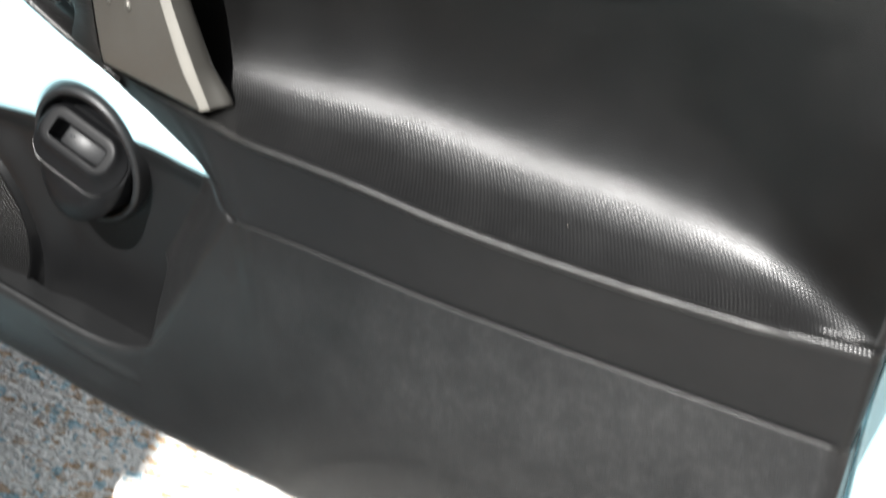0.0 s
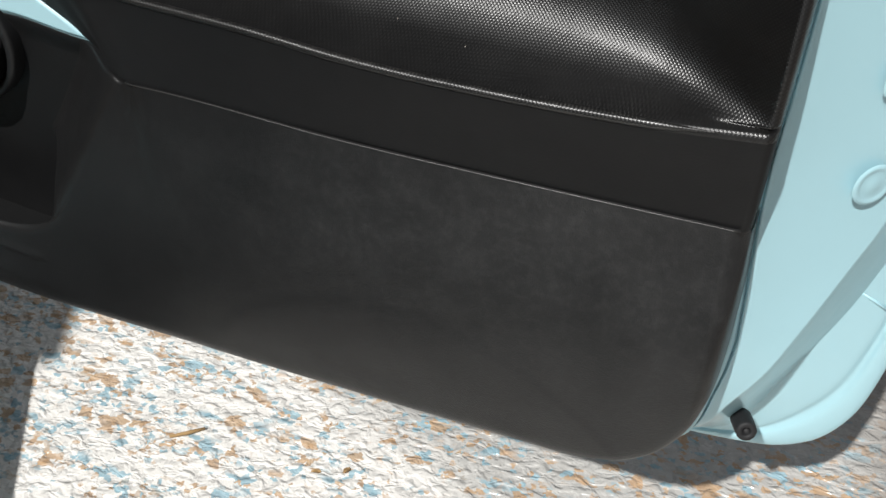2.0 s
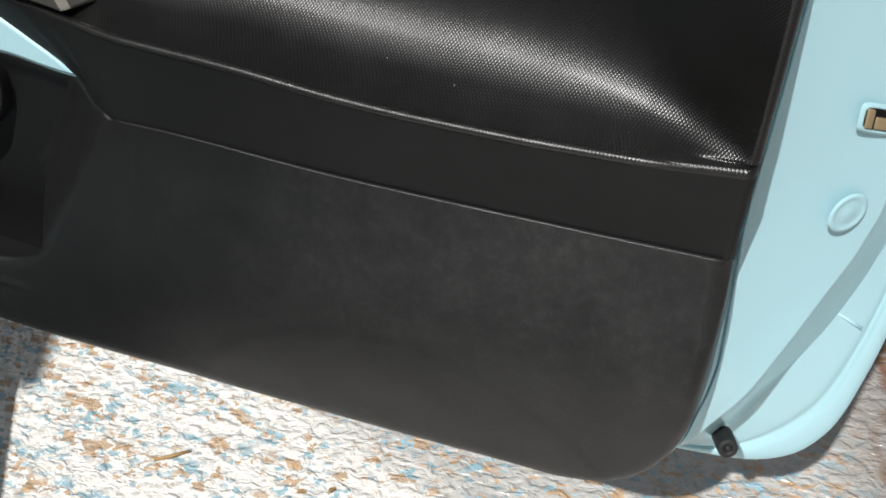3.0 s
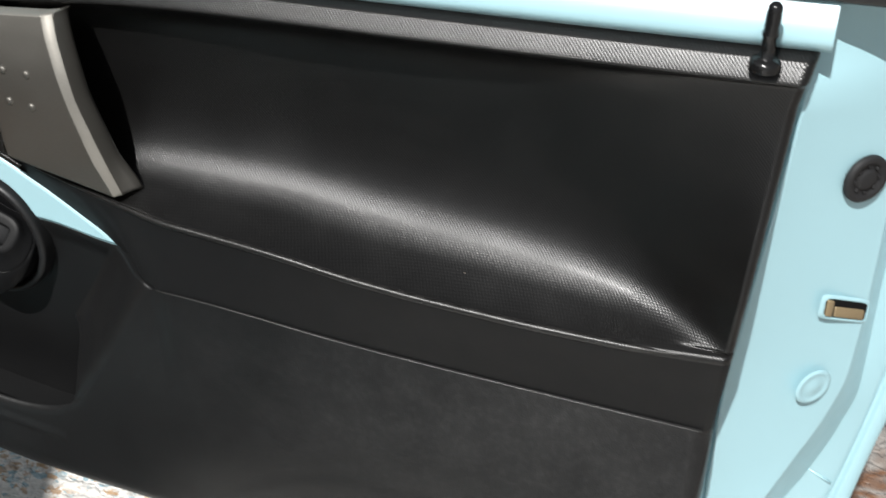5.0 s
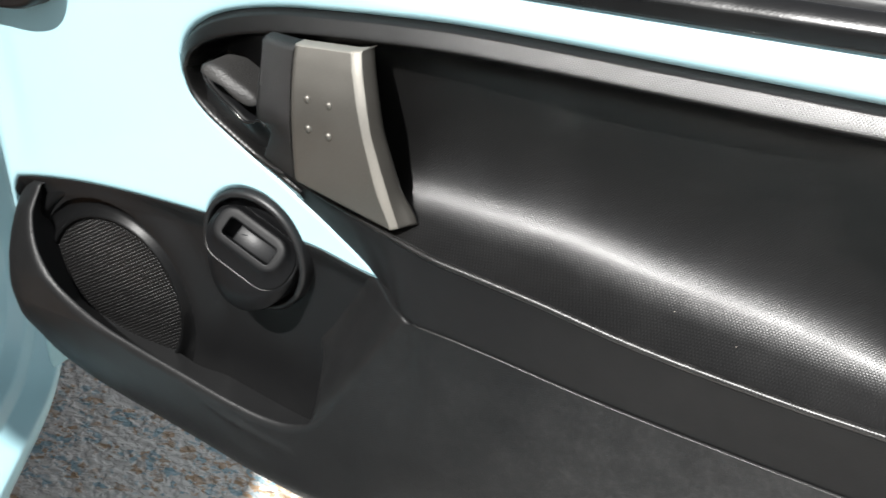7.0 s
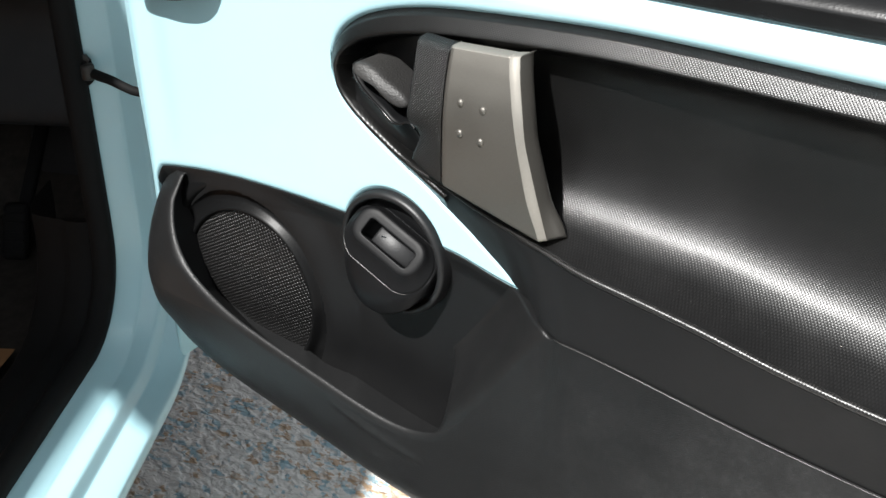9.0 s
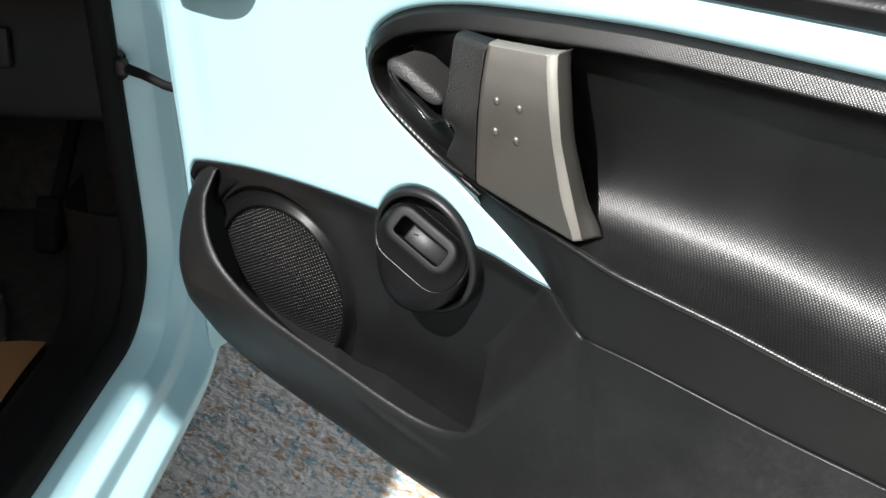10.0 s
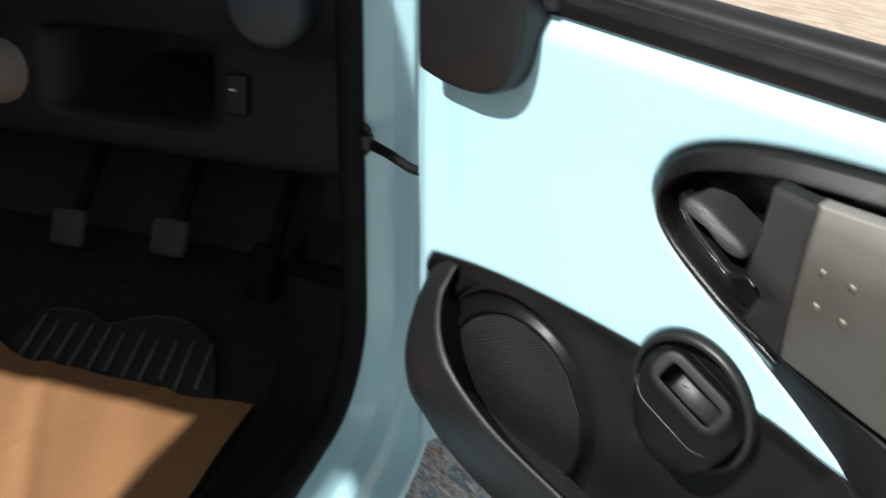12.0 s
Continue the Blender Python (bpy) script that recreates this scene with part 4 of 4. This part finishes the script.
def check_strap():
    strap = tube("check_strap", [(-0.604, 0.020, 0.645), (-0.585, 0.019, 0.644), (-0.560, 0.020, 0.643), (-0.530, 0.024, 0.637), (-0.490, 0.046, 0.628)], [0.0045, 0.0062, 0.0055, 0.0052, 0.0052], SEAL, door, "greasy black door check strap", n=8)
    part("strap_bracket", box(0.012, 0.026, 0.030, 0.004, pose(-0.606, 0.024, 0.643, 0, 0, 33)), SEAL, strap)
    part("strap_knuckle", lathe([(0.0, -0.008), (0.0065, -0.008), (0.0075, -0.006), (0.0075, 0.006), (0.0065, 0.008), (0.0, 0.008)], pose(-0.592, 0.016, 0.646), 18), STEEL, strap)
    part("strap_bolt", lathe([(0.006, 0), (0.006, 0.004), (0, 0.0045)], facing(-0.601, 0.020, 0.658, (0.6, -0.8, 0)), 6), STEEL, strap, smooth=False)


inner_panel()
upper_trim()
lower_trim()
speaker()
window_switch()
pull_handle()
release_lever()
shut_edge()
lock_pin()
belt()
mirror_cover()
check_strap()


# ---- the car beside the door ----
def aperture(profile, path):
    rows = []
    k = soften(profile, 2)
    for i, (a, z) in enumerate(path):
        a0, z0 = path[max(i - 1, 0)]
        a1, z1 = path[min(i + 1, len(path) - 1)]
        d = Vector((a1 - a0, z1 - z0)).normalized()
        nx, nz = d.y, -d.x                                   # towards the outside of the opening
        nx, nz = (-abs(nx), -abs(nz))
        rows.append([(a + p * nx, b, z + p * nz) for p, b in k])
    return rows


def opening_path():
    path = [(a, 0.331) for a in np.linspace(1.7, 0.02, 16)]
    path += [(-0.005 + 0.112 * math.cos(t), 0.443 + 0.112 * math.sin(t)) for t in np.linspace(-math.pi / 2, -math.pi, 22)]
    path += [(-0.118 - 0.004 * s, 0.46 + 0.52 * s) for s in np.linspace(0.0, 1, 14)]
    return path


def body_shell():
    path = opening_path()
    sheet("door_frame", aperture([(-0.006, -0.006), (0.002, 0.001), (0.004, 0.004), (0.013, 0.026), (0.0145, 0.0285), (0.0148, 0.030), (0.0155, 0.049), (0.0165, 0.051), (0.018, 0.0525), (0.027, 0.058), (0.0285, 0.0595), (0.029, 0.062), (0.034, 0.086), (0.037, 0.090), (0.045, 0.0905), (0.060, 0.084), (0.10, 0.062), (0.15, 0.030)], path), PAINT, car, "pale blue painted sill and pillar")
    seal = aperture([(-0.002, 0.003), (-0.014, 0.004), (-0.022, -0.006), (-0.020, -0.018), (-0.010, -0.024), (0.0, -0.022)], path)
    sheet("door_seal", seal, SEAL, car, "black rubber door seal")
    sheet("sill_trim", aperture([(-0.006, -0.018), (-0.010, -0.034), (-0.006, -0.052), (-0.004, -0.056), (-0.002, -0.060), (0.004, -0.085), (0.010, -0.098), (0.016, -0.104), (0.05, -0.118), (0.12, -0.125)], [q for q in path if q[1] < 0.50]), SEAL, car, "scuffed black plastic sill and kick trim")
    # underside and far shell that close the cabin
    part("floor_pan", box(2.4, 1.32, 0.02, 0.004, pose(0.45, -0.76, 0.262)), CARPET, car)
    part("bulkhead", box(0.03, 1.36, 0.80, 0.006, pose(-0.74, -0.74, 0.66)), CARPET, car)
    part("toe_board", box(0.36, 1.34, 0.02, 0.004, pose(-0.60, -0.75, 0.385, 0, 38, 0)), CARPET, car)
    part("far_side", box(2.4, 0.03, 1.16, 0.006, pose(0.45, -1.42, 0.84)), CARPET, car)
    part("kick_panel", box(0.60, 0.014, 0.75, 0.005, pose(-0.445, -0.034, 0.64)), SEAL, car)
    part("rear_wall", box(0.03, 1.3, 0.55, 0.006, pose(1.63, -0.76, 0.53)), CARPET, car)
    # unseen slabs cut to cast the wanted shadows; the screen keeps the cabin dark
    slab("shade_slab", [(-0.446, -0.095), (0.290, -0.305), (0.650, -0.440), (0.775, -0.458), (0.748, -0.494), (0.703, -0.527), (0.663, -0.657), (0.663, -1.588), (-0.446, -1.588)], 1.405, 1.435, PAINT)
    slab("shade_bar", [(0.663, -0.537), (1.403, -0.567), (1.403, -0.799), (0.909, -0.761), (0.665, -0.765)], 1.406, 1.434, PAINT)
    part("screen_blocker", box(0.92, 1.34, 0.03, 0.01, pose(-0.30, -0.75, 1.20, 0, -30, 0)), RUBBER, car)


def slab(name, outline, z0, z1, material):
    bm = bmesh.new()
    f = bm.faces.new([bm.verts.new((a, b, z0)) for a, b in outline])
    top = bmesh.ops.extrude_face_region(bm, geom=[f])
    bmesh.ops.translate(bm, vec=(0, 0, z1 - z0), verts=[v for v in top["geom"] if isinstance(v, bmesh.types.BMVert)])
    return part(name, bm, material, car, smooth=False)


def wheel(a, b):
    part("wheel", lathe([(0.0, 0.05), (0.15, 0.05), (0.17, 0.075), (0.19, 0.08), (0.25, 0.085), (0.272, 0.06), (0.275, 0.0), (0.272, -0.06), (0.25, -0.085), (0.0, -0.085)], pose(a, b, 0.2745, -90, 0, 0), 48), RUBBER, car, "black tyre on the floor")


def dashboard():
    rows = []
    prof = soften([(-0.74, 0.50), (-0.52, 0.475), (-0.36, 0.472), (-0.345, 0.485), (-0.355, 0.53), (-0.375, 0.62), (-0.36, 0.66), (-0.34, 0.72), (-0.40, 0.86), (-0.74, 0.98)], 3)
    for b in np.concatenate([np.linspace(-1.38, -0.12, 54), [-0.10, -0.08, -0.06, -0.052, -0.048]]):
        inset = 0.06 * float(ss(-0.11, -0.048, b)) ** 2
        pit = float(ss(-0.33, -0.345, b)) * float(ss(-0.56, -0.53, b))
        rows.append([(a - inset - 0.24 * pit * float(ss(0.52, 0.535, z)) * float(ss(0.645, 0.625, z)), b, z) for a, z in prof])
    rows.append([(-0.5, -0.048, 0.65) for _ in prof])
    dash = sheet("dashboard", rows, DASH, car, "dark grey plastic lower dashboard")
    part("vent_pod", lathe([(0.056, -0.05), (0.056, 0.03), (0.052, 0.040), (0.044, 0.044), (0.0, 0.046)], pose(-0.350, -0.200, 0.716, 0, 90, 0), 40), VENT, dash, "round dark grey air vent pod")
    part("switch_panel", box(0.012, 0.034, 0.055, 0.004, pose(-0.358, -0.274, 0.577, 0, -8, 0)), RUBBER, dash, "black switch panel with a white symbol")
    part("switch_symbol", box(0.002, 0.010, 0.0035, 0.0008, pose(-0.3505, -0.277, 0.586)), ICON, dash)
    part("switch_symbol", box(0.002, 0.009, 0.007, 0.002, pose(-0.3525, -0.268, 0.563)), ICON, dash)
    part("steering_column", lathe([(0.0, 0.10), (0.034, 0.10), (0.042, 0.092), (0.046, 0.06), (0.050, -0.15)], pose(-0.36, -0.655, 0.565, 0, 72, 0), 32), BEIGE, dash, "light grey steering column end")
    part("lock_barrel", lathe([(0.0, 0.106), (0.014, 0.106), (0.017, 0.102), (0.017, 0.09)], pose(-0.36, -0.655, 0.565, 0, 72, 0), 24), TWIG, dash)


def pedal(a, b, z, w, h, label, rubber):
    pad = empty("pedal", CAR @ pose(a, b, z, 0, -28, 0))
    pad.parent, pad.matrix_parent_inverse = car, CAR.inverted()
    pad["label"] = label
    part("pedal_pad", box(0.018, w, h, 0.009), rubber, pad)
    for k in range(5):
        part("rib", box(0.004, w * 0.8, 0.004, 0.0012, pose(0.0085, 0, h * (-0.32 + 0.16 * k))), rubber, pad)
    part("pedal_arm", box(0.012, 0.02, 0.24, 0.003, pose(-0.055, 0, 0.12, 0, -20, 0)), SEAL, pad)


body_shell()
for a, b in ((-0.78, -0.22), (1.55, -0.22), (-0.78, -1.22), (1.55, -1.22)):
    wheel(a, b)
dashboard()
pedal(-0.360, -0.580, 0.325, 0.058, 0.058, "worn ribbed clutch pedal", PEDAL)
pedal(-0.373, -0.413, 0.330, 0.060, 0.058, "worn ribbed brake pedal", PEDAL)
pedal(-0.356, -0.254, 0.308, 0.040, 0.085, "narrow black accelerator pedal", SEAL)


def floor_mat():
    mat = empty("floor_mat", CAR @ pose(-0.02, -0.36, 0.272), label="black ribbed rubber mat on the cabin floor", category="floor mat")
    edge = [tuple(q) for q in soften([(-0.060, -0.158), (-0.120, -0.160), (-0.185, -0.154), (-0.196, -0.120), (-0.192, -0.080), (-0.172, -0.050), (-0.205, -0.020), (-0.222, 0.010), (-0.214, 0.075), (-0.150, 0.130), (-0.075, 0.165)], 2)]
    bm = bmesh.new()
    f = bm.faces.new([bm.verts.new((a, b, 0.0)) for a, b in edge + [(0.26, 0.18), (0.26, -0.18)]])
    top = bmesh.ops.extrude_face_region(bm, geom=[f])
    bmesh.ops.translate(bm, vec=(0, 0, 0.010), verts=[v for v in top["geom"] if isinstance(v, bmesh.types.BMVert)])
    part("mat_sheet", bm, MATTING, mat, smooth=False)
    for k in range(11):
        part("rib", box(0.108 - 0.010 * (k % 3), 0.0042, 0.006, 0.0018, pose(-0.118 + 0.005 * (k % 2) - 0.0010 * k, -0.128 + 0.0252 * k, 0.0125, 0, 0, 16)), WORN, mat)
    tube("mat_edge", [(a, b, 0.011) for a, b in edge], 0.003, RUBBER, mat)


def paper_sheet():
    rng = np.random.default_rng(4)
    ph = rng.uniform(0, 6, 8)
    rows = []
    for u in np.linspace(0, 1, 70):
        row = []
        for v in np.linspace(0, 1, 90):
            b = mixed(-0.137, -0.66, v)
            front = -0.090 + 0.012 * math.sin(v * 4.0) - 0.03 * float(ss(0.62, 0.80, v))
            a = mixed(front, 0.62, u) + 0.0
            b += 0.05 * u * (1 - v)
            z = 0.287 + 0.003 * math.sin(9 * u + ph[0] + 3 * v) + 0.003 * math.sin(13 * v + ph[1] - 4 * u) + 0.002 * math.sin(31 * v + 17 * u + ph[2])
            z += 0.006 * math.exp(-((v * 0.7 + u * 0.5 - 0.38) / 0.02) ** 2) + 0.004 * math.exp(-((v - 0.9 * u - 0.22) / 0.015) ** 2)
            row.append((a, b, z + 0.004))
        rows.append(row)
    ob = sheet("paper_sheet", rows, PAPER)
    ob.matrix_world = CAR
    tagged(ob, label="creased brown kraft paper laid over the mat", category="paper mat")


floor_mat()
paper_sheet()


# ---- litter on the floor ----
def litter():
    for x, y, z in ((0.443, -0.0225, 0.666), (0.127, 0.0145, 0.704), (0.175, -0.0155, 0.660), (0.237, -0.0165, 0.655), (0.283, -0.0265, 0.649)):
        part("dust_speck", lathe([(0.00038, -0.0004), (0.0003, 0.0003), (0, 0.0005)], facing(x, y, z, (0, -1, 0.4)), 6), BEIGE, door)
    twig = tube("twig", [(-0.168, 0.103, 0.0035), (-0.150, 0.115, 0.0045), (-0.135, 0.1285, 0.0035)], [0.0018, 0.0026, 0.0016], TWIG, n=7)
    tagged(twig, label="small dry straw-coloured twig on the floor", category="twig")
    bits = [(0.020, 0.117, 30), (0.052, 0.131, 80)]
    for x, y, a in bits:
        m = pose(x, y, 0.0022, 0, 4, a) @ Matrix.Diagonal((0.7, 0.7, 1, 1))
        rows = [[tuple(m @ Vector((-0.008 + 0.016 * t, s * 0.0045 * math.sin(math.pi * (0.06 + 0.88 * t)), 0.0012 * s * s + 0.001 * math.sin(5 * t)))) for s in np.linspace(-1, 1, 6)] for t in np.linspace(0, 1, 10)]
        tagged(sheet("leaf_scrap", rows, TWIG), label="dry brown leaf scrap on the floor", category="leaf", group="leaf scraps on the floor")


litter()
